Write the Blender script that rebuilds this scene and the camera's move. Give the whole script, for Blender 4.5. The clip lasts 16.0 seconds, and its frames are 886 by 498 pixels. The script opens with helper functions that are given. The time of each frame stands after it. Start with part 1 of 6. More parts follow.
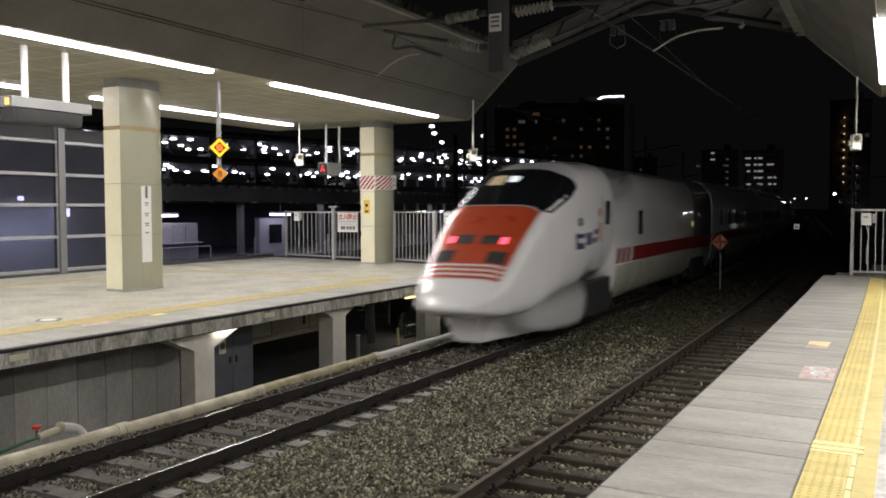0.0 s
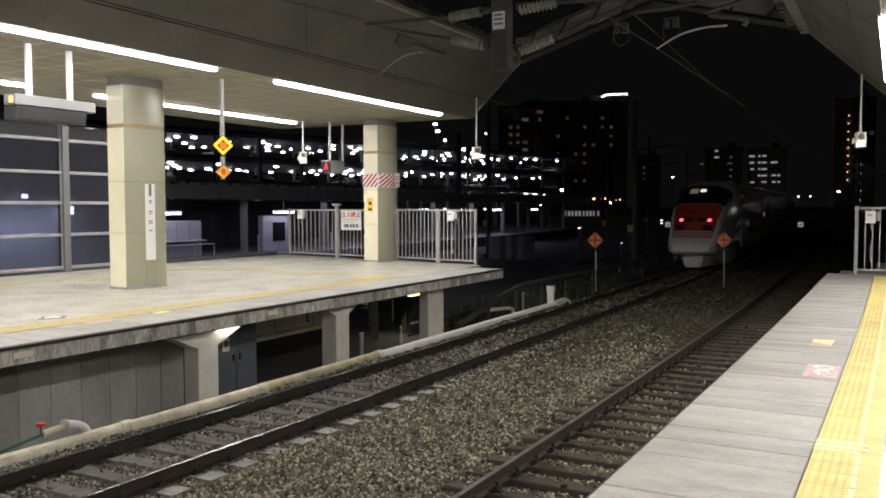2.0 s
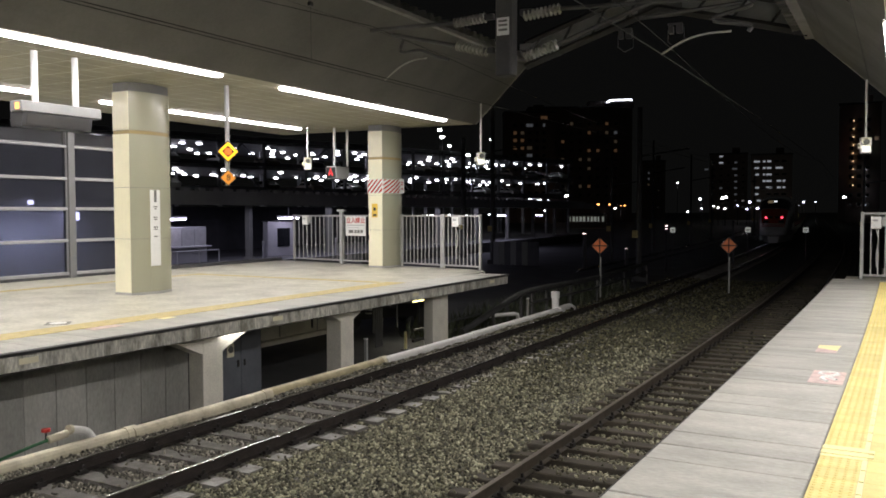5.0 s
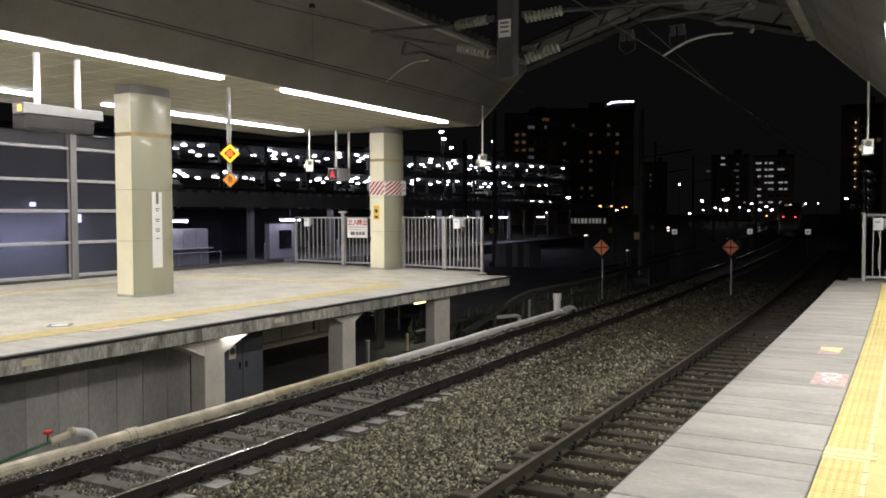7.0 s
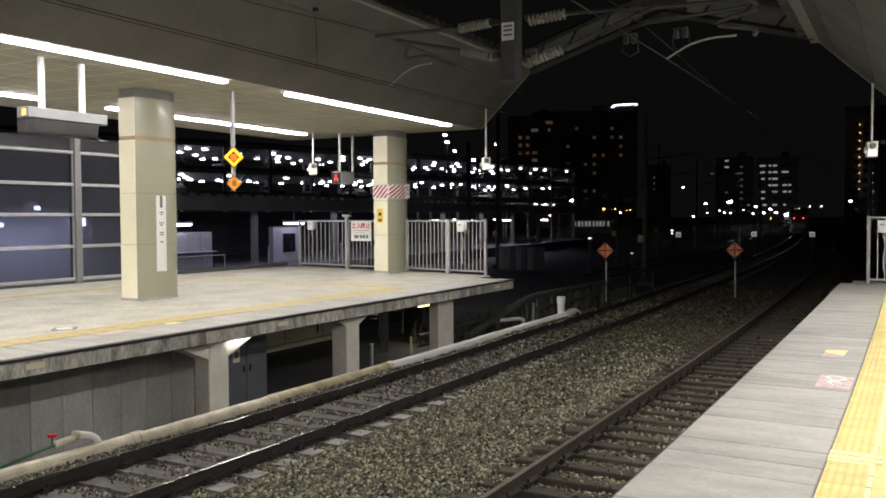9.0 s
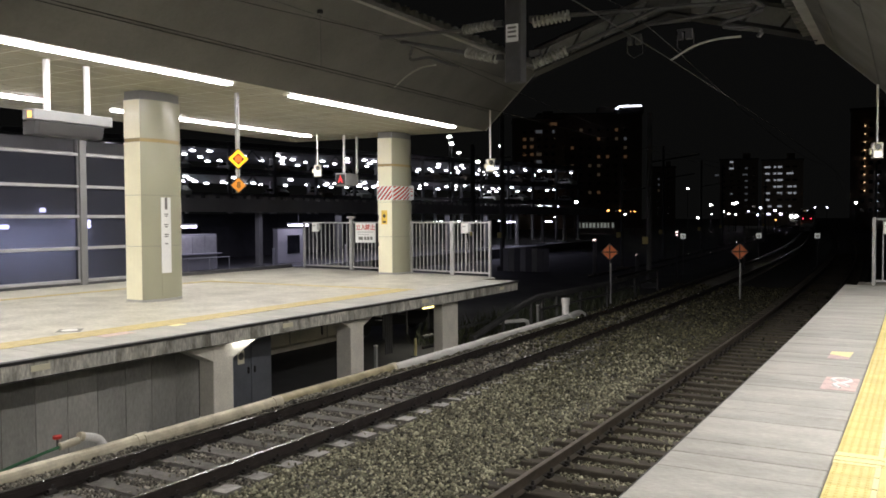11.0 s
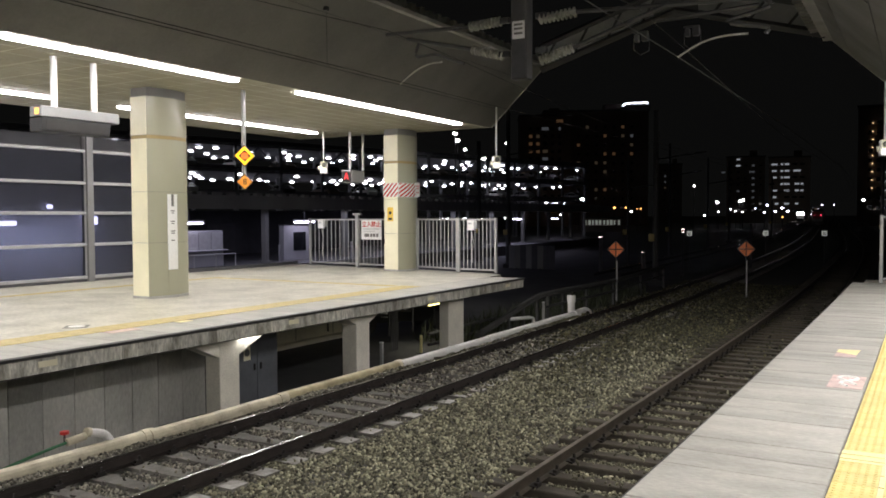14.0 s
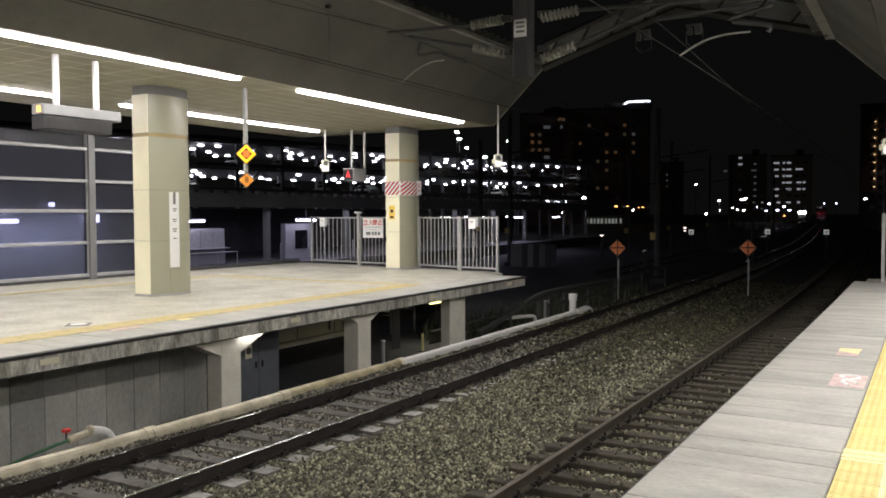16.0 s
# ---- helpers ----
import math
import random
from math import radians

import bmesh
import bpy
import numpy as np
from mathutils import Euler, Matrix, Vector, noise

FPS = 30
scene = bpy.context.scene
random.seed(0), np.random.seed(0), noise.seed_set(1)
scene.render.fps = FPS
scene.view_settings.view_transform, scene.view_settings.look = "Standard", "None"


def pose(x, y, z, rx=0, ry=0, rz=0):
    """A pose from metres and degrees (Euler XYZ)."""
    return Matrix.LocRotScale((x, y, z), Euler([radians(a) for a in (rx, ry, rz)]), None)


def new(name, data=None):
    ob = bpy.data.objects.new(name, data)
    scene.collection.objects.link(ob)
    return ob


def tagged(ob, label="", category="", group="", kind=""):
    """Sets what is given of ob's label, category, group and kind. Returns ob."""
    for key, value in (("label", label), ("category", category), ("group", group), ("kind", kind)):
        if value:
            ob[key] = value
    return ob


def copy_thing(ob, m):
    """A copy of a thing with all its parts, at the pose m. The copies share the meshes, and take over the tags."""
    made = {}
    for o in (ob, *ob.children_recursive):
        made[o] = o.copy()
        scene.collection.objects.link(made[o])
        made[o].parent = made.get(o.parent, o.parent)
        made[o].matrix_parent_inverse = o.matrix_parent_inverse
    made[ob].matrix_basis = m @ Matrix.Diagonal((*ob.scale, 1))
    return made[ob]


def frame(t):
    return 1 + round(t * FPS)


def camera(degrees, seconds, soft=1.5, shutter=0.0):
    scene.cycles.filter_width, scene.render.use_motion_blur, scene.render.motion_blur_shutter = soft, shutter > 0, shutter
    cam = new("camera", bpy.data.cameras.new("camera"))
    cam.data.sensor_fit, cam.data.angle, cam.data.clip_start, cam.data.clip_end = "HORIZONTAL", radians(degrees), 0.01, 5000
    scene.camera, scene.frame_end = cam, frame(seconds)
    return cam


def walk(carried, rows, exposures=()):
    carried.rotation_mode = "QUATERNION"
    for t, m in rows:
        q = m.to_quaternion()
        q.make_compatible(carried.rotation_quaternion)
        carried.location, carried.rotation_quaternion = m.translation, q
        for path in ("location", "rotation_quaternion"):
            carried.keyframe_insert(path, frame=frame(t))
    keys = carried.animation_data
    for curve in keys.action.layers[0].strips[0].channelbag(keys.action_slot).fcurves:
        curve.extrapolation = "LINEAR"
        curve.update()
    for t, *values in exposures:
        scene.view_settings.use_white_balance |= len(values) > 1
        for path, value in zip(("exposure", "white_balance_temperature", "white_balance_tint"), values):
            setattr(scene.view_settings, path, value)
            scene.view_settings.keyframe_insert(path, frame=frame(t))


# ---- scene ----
# ---- camera and walk ----
EYE = 1.911
cam = camera(55.82, 16.0, soft=1.7, shutter=1.0)
TURNS = [
    (0.0, 87.243, 0.102, 29.157), (0.5, 87.189, 0.126, 29.195), (1.0, 87.165, 0.120, 29.284), (1.5, 87.117, 0.105, 29.370),
    (2.0, 87.101, 0.095, 29.385), (2.5, 87.086, 0.108, 29.425), (3.0, 87.126, 0.111, 29.445), (3.5, 87.203, 0.112, 29.529),
    (4.0, 87.317, 0.116, 29.598), (6.5, 87.597, 0.160, 29.780), (7.0, 87.618, 0.165, 29.809), (7.5, 87.672, 0.195, 29.871),
    (8.0, 87.715, 0.205, 29.906), (8.5, 87.773, 0.215, 29.970), (9.0, 87.834, 0.255, 30.054), (11.5, 87.954, 0.300, 30.407),
    (12.0, 87.929, 0.315, 30.476), (12.5, 87.895, 0.296, 30.583), (13.0, 87.841, 0.276, 30.661), (13.5, 87.810, 0.243, 30.725),
    (14.0, 87.745, 0.219, 30.753), (14.5, 87.690, 0.181, 30.789), (15.0, 87.640, 0.155, 30.822), (15.5, 87.633, 0.152, 30.840),
    (16.0, 87.629, 0.158, 30.864)]
walk(cam, [(t, pose(0, 0, EYE, rx, ry, rz)) for t, rx, ry, rz in TURNS], exposures=[(0.0, -0.24), (0.5, -0.13), (1.0, -0.05), (1.5, 0.0), (16.0, 0.0)])

# ---- the curve of the line: s metres along, off metres to the right of the standpoint ----
K, S_END = 0.0009, 115.0          # curvature (to the left), and where the line straightens
RAIL = -1.25                      # rail head under the platforms' top (z = 0)
T1, T2 = -8.58, -3.52             # centre lines of the two tracks
L_EDGE, R_EDGE = -10.74, -1.82    # platform edges
P_END = 25.7                      # end of the platforms


def heading(s):
    return K * min(s, S_END)


def at(s, off=0.0, z=0.0):
    """The place s metres along the line, off metres to the right of it."""
    a, rest = heading(s), max(0.0, s - S_END)
    rad = 1 / K + off
    return Vector((-1 / K + rad * math.cos(a) - rest * math.sin(a), rad * math.sin(a) + rest * math.cos(a), z))


def rise(s):
    """The line's slight climb past the platforms."""
    return 0.0034 * max(0.0, s - 30.0)


def pose_at(s, off=0.0, z=0.0, turn=0.0):
    return Matrix.Translation(at(s, off, z)) @ Matrix.Rotation(heading(s) + radians(turn), 4, "Z")


# ---- night sky, lamps under the canopies ----
world = bpy.data.worlds.new("night_sky")
world.use_nodes = True
world.node_tree.nodes["Background"].inputs[0].default_value = (0.50, 0.50, 0.485, 1)
world.node_tree.nodes["Background"].inputs[1].default_value = 0.0064
scene.world = world

CEIL = 4.93
BANKS = [(-14.7, -6.6), (-4.5, 3.55), (5.65, 13.75), (15.85, 24.1)]     # banks of lamps along the canopies
BANKS_BACK = [(-15.0, -6.9), (-4.9, 3.2), (5.2, 13.4), (15.4, 24.0)]
BANKS_NEAR = [(-15.9, -7.8), (-5.6, 2.4), (4.9, 13.0), (15.2, 22.8)]
LAMP_ROWS = {"left": ((-13.28, BANKS), (-19.1, BANKS_BACK)), "right": ((-0.36, BANKS_NEAR), (6.6, BANKS_NEAR))}
for side in ("left", "right"):
    for off, banks in LAMP_ROWS[side]:
        for s0, s1 in banks:
            lamp = bpy.data.lights.new("tube_light", "AREA")
            lamp.shape, lamp.size, lamp.size_y = "RECTANGLE", 0.14, s1 - s0
            lamp.energy, lamp.color, lamp.spread = (218 if side == "left" else 196), (1.0, 0.97, 0.89), radians(168)
            ob = new("tube_light", lamp)
            ob.matrix_world = pose_at((s0 + s1) / 2, off, CEIL - 0.1)



# ---- materials ----
def tree(name):
    m = bpy.data.materials.new(name)
    m.use_nodes = True
    nt = m.node_tree
    return m, nt, nt.nodes["Principled BSDF"]


def node(nt, kind, **values):
    n = nt.nodes.new(kind)
    for k, v in values.items():
        n.inputs[k].default_value = v
    return n


def coords(nt, scale=(1, 1, 1)):
    tc = nt.nodes.new("ShaderNodeTexCoord")
    mp = node(nt, "ShaderNodeMapping", Scale=scale)
    nt.links.new(tc.outputs["Object"], mp.inputs["Vector"])
    return mp.outputs["Vector"]


def ramp(nt, fac, stops):
    r = nt.nodes.new("ShaderNodeValToRGB")
    el = r.color_ramp.elements
    while len(el) < len(stops):
        el.new(0.5)
    for e, (p, c) in zip(el, stops):
        e.position, e.color = p, (*c, 1)
    nt.links.new(fac, r.inputs[0])
    return r.outputs["Color"]


def mix(nt, a, b, fac, kind="MIX"):
    n = nt.nodes.new("ShaderNodeMix")
    n.data_type, n.blend_type = "RGBA", kind
    for sock, v in ((n.inputs[6], a), (n.inputs[7], b), (n.inputs[0], fac)):
        if isinstance(v, (int, float)):
            sock.default_value = v
        elif isinstance(v, tuple):
            sock.default_value = (*v, 1)
        else:
            nt.links.new(v, sock)
    return n.outputs[2]


def surface(name, colour, rough=0.6, metal=0.0, stain=0.25, stain_size=1.2, grain=0.1, grain_size=40.0, bump=0.1, dirt=None, stretch=(1, 1, 1), vary=0.0, coat=0.0, sharp=0.0):
    """A painted, cast or rolled surface: large stains, fine grain, relief."""
    m, nt, b = tree(name)
    v = coords(nt, stretch)
    big = node(nt, "ShaderNodeTexNoise", Scale=stain_size, Detail=5.0, Roughness=0.62)
    fine = node(nt, "ShaderNodeTexNoise", Scale=grain_size, Detail=3.0, Roughness=0.6)
    for n in (big, fine):
        nt.links.new(v, n.inputs["Vector"])
    dark = tuple(c * (1 - stain) for c in colour) if dirt is None else dirt
    c = ramp(nt, big.outputs[0], [(0.32 + 0.12 * sharp, dark), (0.62 - 0.08 * sharp, colour)])
    g = ramp(nt, fine.outputs[0], [(0.3, (1 - grain,) * 3), (0.7, (1 + grain,) * 3)])
    c = mix(nt, c, g, 1.0, "MULTIPLY")
    if vary:
        info = nt.nodes.new("ShaderNodeObjectInfo")
        shift = nt.nodes.new("ShaderNodeVectorMath")
        shift.operation = "MULTIPLY_ADD"
        shift.inputs[1].default_value = (37.0, 53.0, 19.0)
        nt.links.new(info.outputs["Random"], shift.inputs[0])
        nt.links.new(v, shift.inputs[2])
        for n in (big, fine):
            nt.links.new(shift.outputs[0], n.inputs["Vector"])
        r = ramp(nt, info.outputs["Random"], [(0.0, (1 - vary,) * 3), (1.0, (1 + vary * 0.6,) * 3)])
        c = mix(nt, c, r, 1.0, "MULTIPLY")
    nt.links.new(c, b.inputs["Base Color"])
    rr = nt.nodes.new("ShaderNodeMapRange")
    rr.inputs["To Min"].default_value, rr.inputs["To Max"].default_value = min(1, rough + 0.12), max(0.03, rough - 0.12)
    nt.links.new(big.outputs[0], rr.inputs["Value"])
    nt.links.new(rr.outputs[0], b.inputs["Roughness"])
    b.inputs["Metallic"].default_value = metal
    b.inputs["Coat Weight"].default_value = coat
    if bump:
        bp = node(nt, "ShaderNodeBump", Strength=bump, Distance=0.01)
        nt.links.new(fine.outputs[0], bp.inputs["Height"])
        nt.links.new(bp.outputs[0], b.inputs["Normal"])
    return m


def glow(name, colour, strength, sampled=False):
    m, nt, b = tree(name)
    b.inputs["Base Color"].default_value = (*colour, 1)
    b.inputs["Emission Color"].default_value = (*colour, 1)
    b.inputs["Emission Strength"].default_value = strength
    if not sampled:
        m.cycles.emission_sampling = "NONE"
    return m


def glass(name, colour=(0.8, 0.85, 0.9), clear=0.8, rough=0.05, film=None):
    m, nt, b = tree(name)
    b.inputs["Base Color"].default_value = (*(film or colour), 1)
    b.inputs["Roughness"].default_value = rough
    tr = nt.nodes.new("ShaderNodeBsdfTransparent")
    tr.inputs[0].default_value = (*colour, 1)
    mx = nt.nodes.new("ShaderNodeMixShader")
    mx.inputs[0].default_value = clear
    nt.links.new(b.outputs[0], mx.inputs[1])
    nt.links.new(tr.outputs[0], mx.inputs[2])
    nt.links.new(mx.outputs[0], nt.nodes["Material Output"].inputs["Surface"])
    return m


M = dict(
    slab=surface("platform_concrete", (0.425, 0.415, 0.375), 0.6, stain=0.27, stain_size=1.8, grain=0.13, grain_size=30, stretch=(0.6, 1.5, 1), vary=0.12),
    deck=surface("platform_screed", (0.50, 0.48, 0.405), 0.36, stain=0.36, stain_size=1.1, grain=0.30, grain_size=12, bump=0.06),
    edge=surface("stained_edge_concrete", (0.60, 0.59, 0.52), 0.8, dirt=(0.27, 0.26, 0.215), sharp=0.6, stain_size=4.5, grain=0.34, grain_size=30, bump=0.35, stretch=(1, 1, 0.32), vary=0.25),
    rubber=surface("edge_rubber", (0.035, 0.033, 0.032), 0.7),
    pier=surface("pier_concrete", (0.82, 0.79, 0.68), 0.75, stain=0.18, stain_size=1.3, grain=0.1, grain_size=30, bump=0.15),
    panel=surface("wall_panel_concrete", (0.45, 0.445, 0.40), 0.8, stain=0.35, stain_size=0.8, grain=0.12, grain_size=25, bump=0.2, stretch=(1, 1, 0.4), vary=0.12),
    asphalt=surface("asphalt", (0.055, 0.055, 0.057), 0.85, stain=0.35, stain_size=0.5, grain=0.3, grain_size=60, bump=0.3),
    bed=surface("ballast_bed", (0.085, 0.08, 0.07), 0.95, stain=0.5, stain_size=9, grain=0.6, grain_size=38, bump=1.0),
    sleeper_end=surface("clean_sleeper_concrete", (0.40, 0.39, 0.37), 0.85, dirt=(0.2, 0.19, 0.17), stain_size=6, grain=0.15, vary=0.2),
    sleeper=surface("sleeper_concrete", (0.155, 0.147, 0.132), 0.85, dirt=(0.085, 0.078, 0.068), stain_size=4, grain=0.2, grain_size=50, vary=0.2),
    rail_brown=surface("brown_rusty_rail", (0.048, 0.038, 0.026), 0.6, metal=0.3, stain=0.35, stain_size=5, grain=0.25, grain_size=60),
    wood=surface("tarred_timber", (0.078, 0.066, 0.048), 0.85, stain=0.4, stain_size=5, grain=0.3, grain_size=30, stretch=(0.2, 1, 1), vary=0.3),
    rail=surface("rusty_rail", (0.032, 0.025, 0.021), 0.7, metal=0.3, stain=0.35, stain_size=5, grain=0.2, grain_size=60),
    head=surface("rail_head", (0.46, 0.45, 0.44), 0.12, metal=1.0, stain=0.2, stain_size=3, grain=0.05),
    head_dull=surface("dull_rail_head", (0.20, 0.17, 0.14), 0.5, metal=0.6, stain=0.3, stain_size=3, grain=0.1),
    clip=surface("rail_clip", (0.03, 0.026, 0.024), 0.7, metal=0.4),
    ivory=surface("ivory_pipe", (0.68, 0.63, 0.47), 0.5, stain=0.25, stain_size=2.2, grain=0.06, grain_size=25, dirt=(0.40, 0.36, 0.26)),
    ochre_pipe=surface("ochre_stained_pipe", (0.50, 0.44, 0.27), 0.5, stain=0.3, stain_size=2.2, grain=0.08, grain_size=25, dirt=(0.30, 0.26, 0.16)),
    white_pipe=surface("white_pipe", (0.72, 0.71, 0.68), 0.45, stain=0.15),
    yellow=surface("tactile_yellow", (0.74, 0.61, 0.22), 0.55, stain=0.14, stain_size=4, grain=0.08, grain_size=50, vary=0.07),
    yellow_light=surface("plain_yellow", (0.86, 0.78, 0.40), 0.5, stain=0.1),
    yellow_worn=surface("worn_yellow_line", (0.56, 0.445, 0.16), 0.5, stain=0.3, stain_size=3),
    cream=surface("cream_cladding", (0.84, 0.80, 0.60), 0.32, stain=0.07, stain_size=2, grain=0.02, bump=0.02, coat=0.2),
    # the columns' long sides: their shading put into a darker olive colour
    cladding=surface("shaded_satin_cladding", (0.365, 0.36, 0.26), 0.33, metal=0.1, coat=0.25, stain=0.02, stain_size=2, grain=0.02, bump=0.01),
    drum=surface("grey_cap", (0.17, 0.17, 0.155), 0.5, stain=0.15),
    band=surface("ochre_band", (0.38, 0.29, 0.12), 0.4, stain=0.15),
    ceiling=surface("ceiling_panel", (0.31, 0.295, 0.215), 0.6, stain=0.14, stain_size=1.2, grain=0.05, bump=0.03),
    joint=surface("ceiling_joint", (0.74, 0.71, 0.58), 0.6, stain=0.1),
    soffit=surface("soffit_sheet", (0.155, 0.152, 0.135), 0.6, stain=0.22, stain_size=0.6, grain=0.06, grain_size=14, bump=0.04),
    steel=surface("galvanised_steel", (0.43, 0.43, 0.42), 0.45, metal=0.3, stain=0.15, stain_size=3),
    steel_dark=surface("dark_steel", (0.075, 0.075, 0.08), 0.55, metal=0.3, stain=0.2),
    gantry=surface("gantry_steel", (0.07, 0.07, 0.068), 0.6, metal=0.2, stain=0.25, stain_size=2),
    deckroof=surface("folded_roof_sheet", (0.29, 0.28, 0.25), 0.5, stain=0.2),
    porcelain=surface("porcelain", (0.34, 0.335, 0.29), 0.25, stain=0.15, stain_size=6),
    wire=surface("copper_wire", (0.035, 0.033, 0.03), 0.6, metal=0.4),
    white=surface("white_enamel", (0.80, 0.80, 0.78), 0.4, stain=0.06),
    board=surface("board_casing", (0.19, 0.19, 0.19), 0.4, stain=0.1),
    grey_box=surface("grey_casing", (0.42, 0.42, 0.42), 0.45, stain=0.1),
    black=surface("black_enamel", (0.02, 0.02, 0.02), 0.45, stain=0.1),
    red=surface("red_enamel", (0.55, 0.045, 0.035), 0.45, stain=0.12),
    pink=surface("faded_pink", (0.66, 0.50, 0.47), 0.6, stain=0.3, stain_size=8),
    sticker=surface("sticker_yellow", (0.80, 0.55, 0.08), 0.5, stain=0.1),
    orange=surface("orange_reflector", (0.95, 0.27, 0.09), 0.5, stain=0.1),
    door=surface("slate_door_paint", (0.13, 0.14, 0.155), 0.5, stain=0.2, stain_size=2),
    green=surface("green_hose", (0.04, 0.16, 0.07), 0.5, stain=0.2),
    leaf=surface("leaf", (0.05, 0.06, 0.028), 0.6, stain=0.4, stain_size=9, vary=0.3),
    screen=glass("screen_glass", (0.50, 0.52, 0.58), 0.70, 0.12, (0.05, 0.05, 0.06)),
    tube=glow("lit_tube", (1.0, 0.95, 1.0), 30.0, sampled=True),
    lamp_white=glow("lit_lamp", (0.92, 0.9, 1.0), 9.0),
    lamp_violet=glow("lit_violet_tube", (0.80, 0.74, 1.0), 10.0),
    lamp_star=glow("lit_floodlight", (1.0, 0.97, 0.92), 22.0),
    lamp_amber=glow("lit_amber_lamp", (1.0, 0.42, 0.12), 5.0),
    lamp_red=glow("lit_red_lamp", (1.0, 0.07, 0.13), 4.2),
    sign_yellow=glow("lit_yellow_sign", (1.0, 0.55, 0.02), 1.0),
    digits=glow("lit_digits", (1.0, 0.50, 0.12), 1.1),
    sign_amber=glow("lit_amber_sign", (0.75, 0.27, 0.03), 0.3),
    sign_red=glow("lit_red_sign", (1.0, 0.05, 0.06), 0.75),
    lamp_yellow=glow("lit_yellow_tube", (1.0, 0.85, 0.3), 4.0),
    # darker copy of the gantry steel, with the shade on it put into the colour
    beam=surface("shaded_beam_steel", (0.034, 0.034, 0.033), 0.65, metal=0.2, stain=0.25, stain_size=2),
    sign_red_dim=glow("lit_orange_centre", (0.9, 0.18, 0.02), 0.7),
    window_warm=glow("lit_window_warm", (1.0, 0.54, 0.27), 0.042),
    window_white=glow("lit_window_white", (0.85, 0.9, 1.0), 0.25),
    window_dim=glow("lit_window_dim", (0.8, 0.6, 0.4), 0.03),
    neon=glow("lit_roof_sign", (0.85, 0.87, 1.0), 3.0),
    deck_steel=surface("parking_deck_steel", (0.22, 0.22, 0.24), 0.6, metal=0.1, stain=0.3, stain_size=0.6),
    # the screen steel darkened for the main posts, their shade put into the colour
    screen_post=surface("wind_screen_post", (0.20, 0.20, 0.20), 0.5, metal=0.3, stain=0.15, stain_size=3),
    screen_steel=surface("wind_screen_steel", (0.38, 0.38, 0.38), 0.45, metal=0.3, stain=0.15, stain_size=3),
    board_dark=surface("dark_board_casing", (0.03, 0.03, 0.032), 0.65, stain=0.1),
    low_paving=surface("lower_platform_paving", (0.10, 0.10, 0.10), 0.7, stain=0.3, stain_size=0.8),
    window_grey=glow("lit_window_grey", (0.75, 0.8, 0.9), 0.05),
    lamp_cover=glow("lit_lamp_cover", (1.0, 0.97, 0.82), 0.9),
    facade=surface("night_facade", (0.24, 0.20, 0.175), 0.8, stain=0.2, stain_size=0.1),
    dark_wall=surface("dim_wall", (0.055, 0.055, 0.06), 0.7, stain=0.4, stain_size=0.5),
    far_wall=surface("pale_wall", (0.33, 0.33, 0.34), 0.6, stain=0.2, stain_size=0.4),
    train=surface("train_white", (0.90, 0.90, 0.885), 0.2, stain=0.06, stain_size=0.7, grain=0.01, bump=0.0, coat=1.0),
    train_red=surface("train_red", (0.55, 0.08, 0.028), 0.3, stain=0.08, coat=0.4, bump=0.0),
    train_stripe=surface("train_stripe_red", (0.30, 0.03, 0.03), 0.35, stain=0.1, bump=0.0),
    train_lower=surface("train_lower_cream", (0.55, 0.55, 0.45), 0.35, stain=0.25, stain_size=1.5, bump=0.0),
    train_glass=surface("train_dark_glass", (0.012, 0.013, 0.015), 0.06, stain=0.1, bump=0.0),
    train_under=surface("underframe", (0.03, 0.03, 0.03), 0.7, stain=0.3),
    logo_blue=surface("logo_blue", (0.06, 0.06, 0.13), 0.4, stain=0.1),
)


def ballast_material(name, k):
    m, nt, b = tree(name)
    geo = nt.nodes.new("ShaderNodeNewGeometry")
    c = ramp(nt, geo.outputs["Random Per Island"], [(0.0, (0.045, 0.043, 0.037)), (0.35, (0.14, 0.134, 0.112)), (0.7, (0.27, 0.26, 0.215)), (1.0, (0.64, 0.625, 0.53))])
    n = node(nt, "ShaderNodeTexNoise", Scale=60.0, Detail=3.0)
    nt.links.new(coords(nt), n.inputs["Vector"])
    c = mix(nt, c, ramp(nt, n.outputs[0], [(0.3, (0.7, 0.7, 0.7)), (0.7, (1.15, 1.13, 1.1))]), 1.0, "MULTIPLY")
    c = mix(nt, c, k, 1.0, "MULTIPLY")
    nt.links.new(c, b.inputs["Base Color"])
    b.inputs["Roughness"].default_value = 0.9
    return m


M["stone"] = ballast_material("ballast_stone", (0.735, 0.73, 0.60))
M["stone_dark"] = ballast_material("rust_dusted_ballast_stone", (0.64, 0.62, 0.60))
# brownish tint, with the weaker lamplight past the platforms put into the colour
M["stone_dimmed"] = ballast_material("dimmed_ballast_stone", (0.25, 0.245, 0.155))


# ---- building helpers ----
def part(name, bm, material, parent=None, label="", smooth=False):
    """One mesh object from a bmesh, under a thing or a part."""
    me = bpy.data.meshes.new(name)
    if smooth:
        for f in bm.faces:
            f.smooth = True
    bm.to_mesh(me)
    bm.free()
    me.materials.append(material)
    ob = new(name, me)
    if parent:
        ob.parent = parent
    if label:
        ob["label"] = label
    return ob


def piece(name, me, parent, m):
    """One more object on a mesh that alike pieces share."""
    ob = new(name, me)
    ob.parent, ob.matrix_basis = parent, m
    return ob


def thing(name, m=None, label="", category="", group="", kind=""):
    ob = new(name)
    ob.empty_display_size = 0.2
    if m is not None:
        ob.matrix_basis = m
    return tagged(ob, label, category, group, kind)


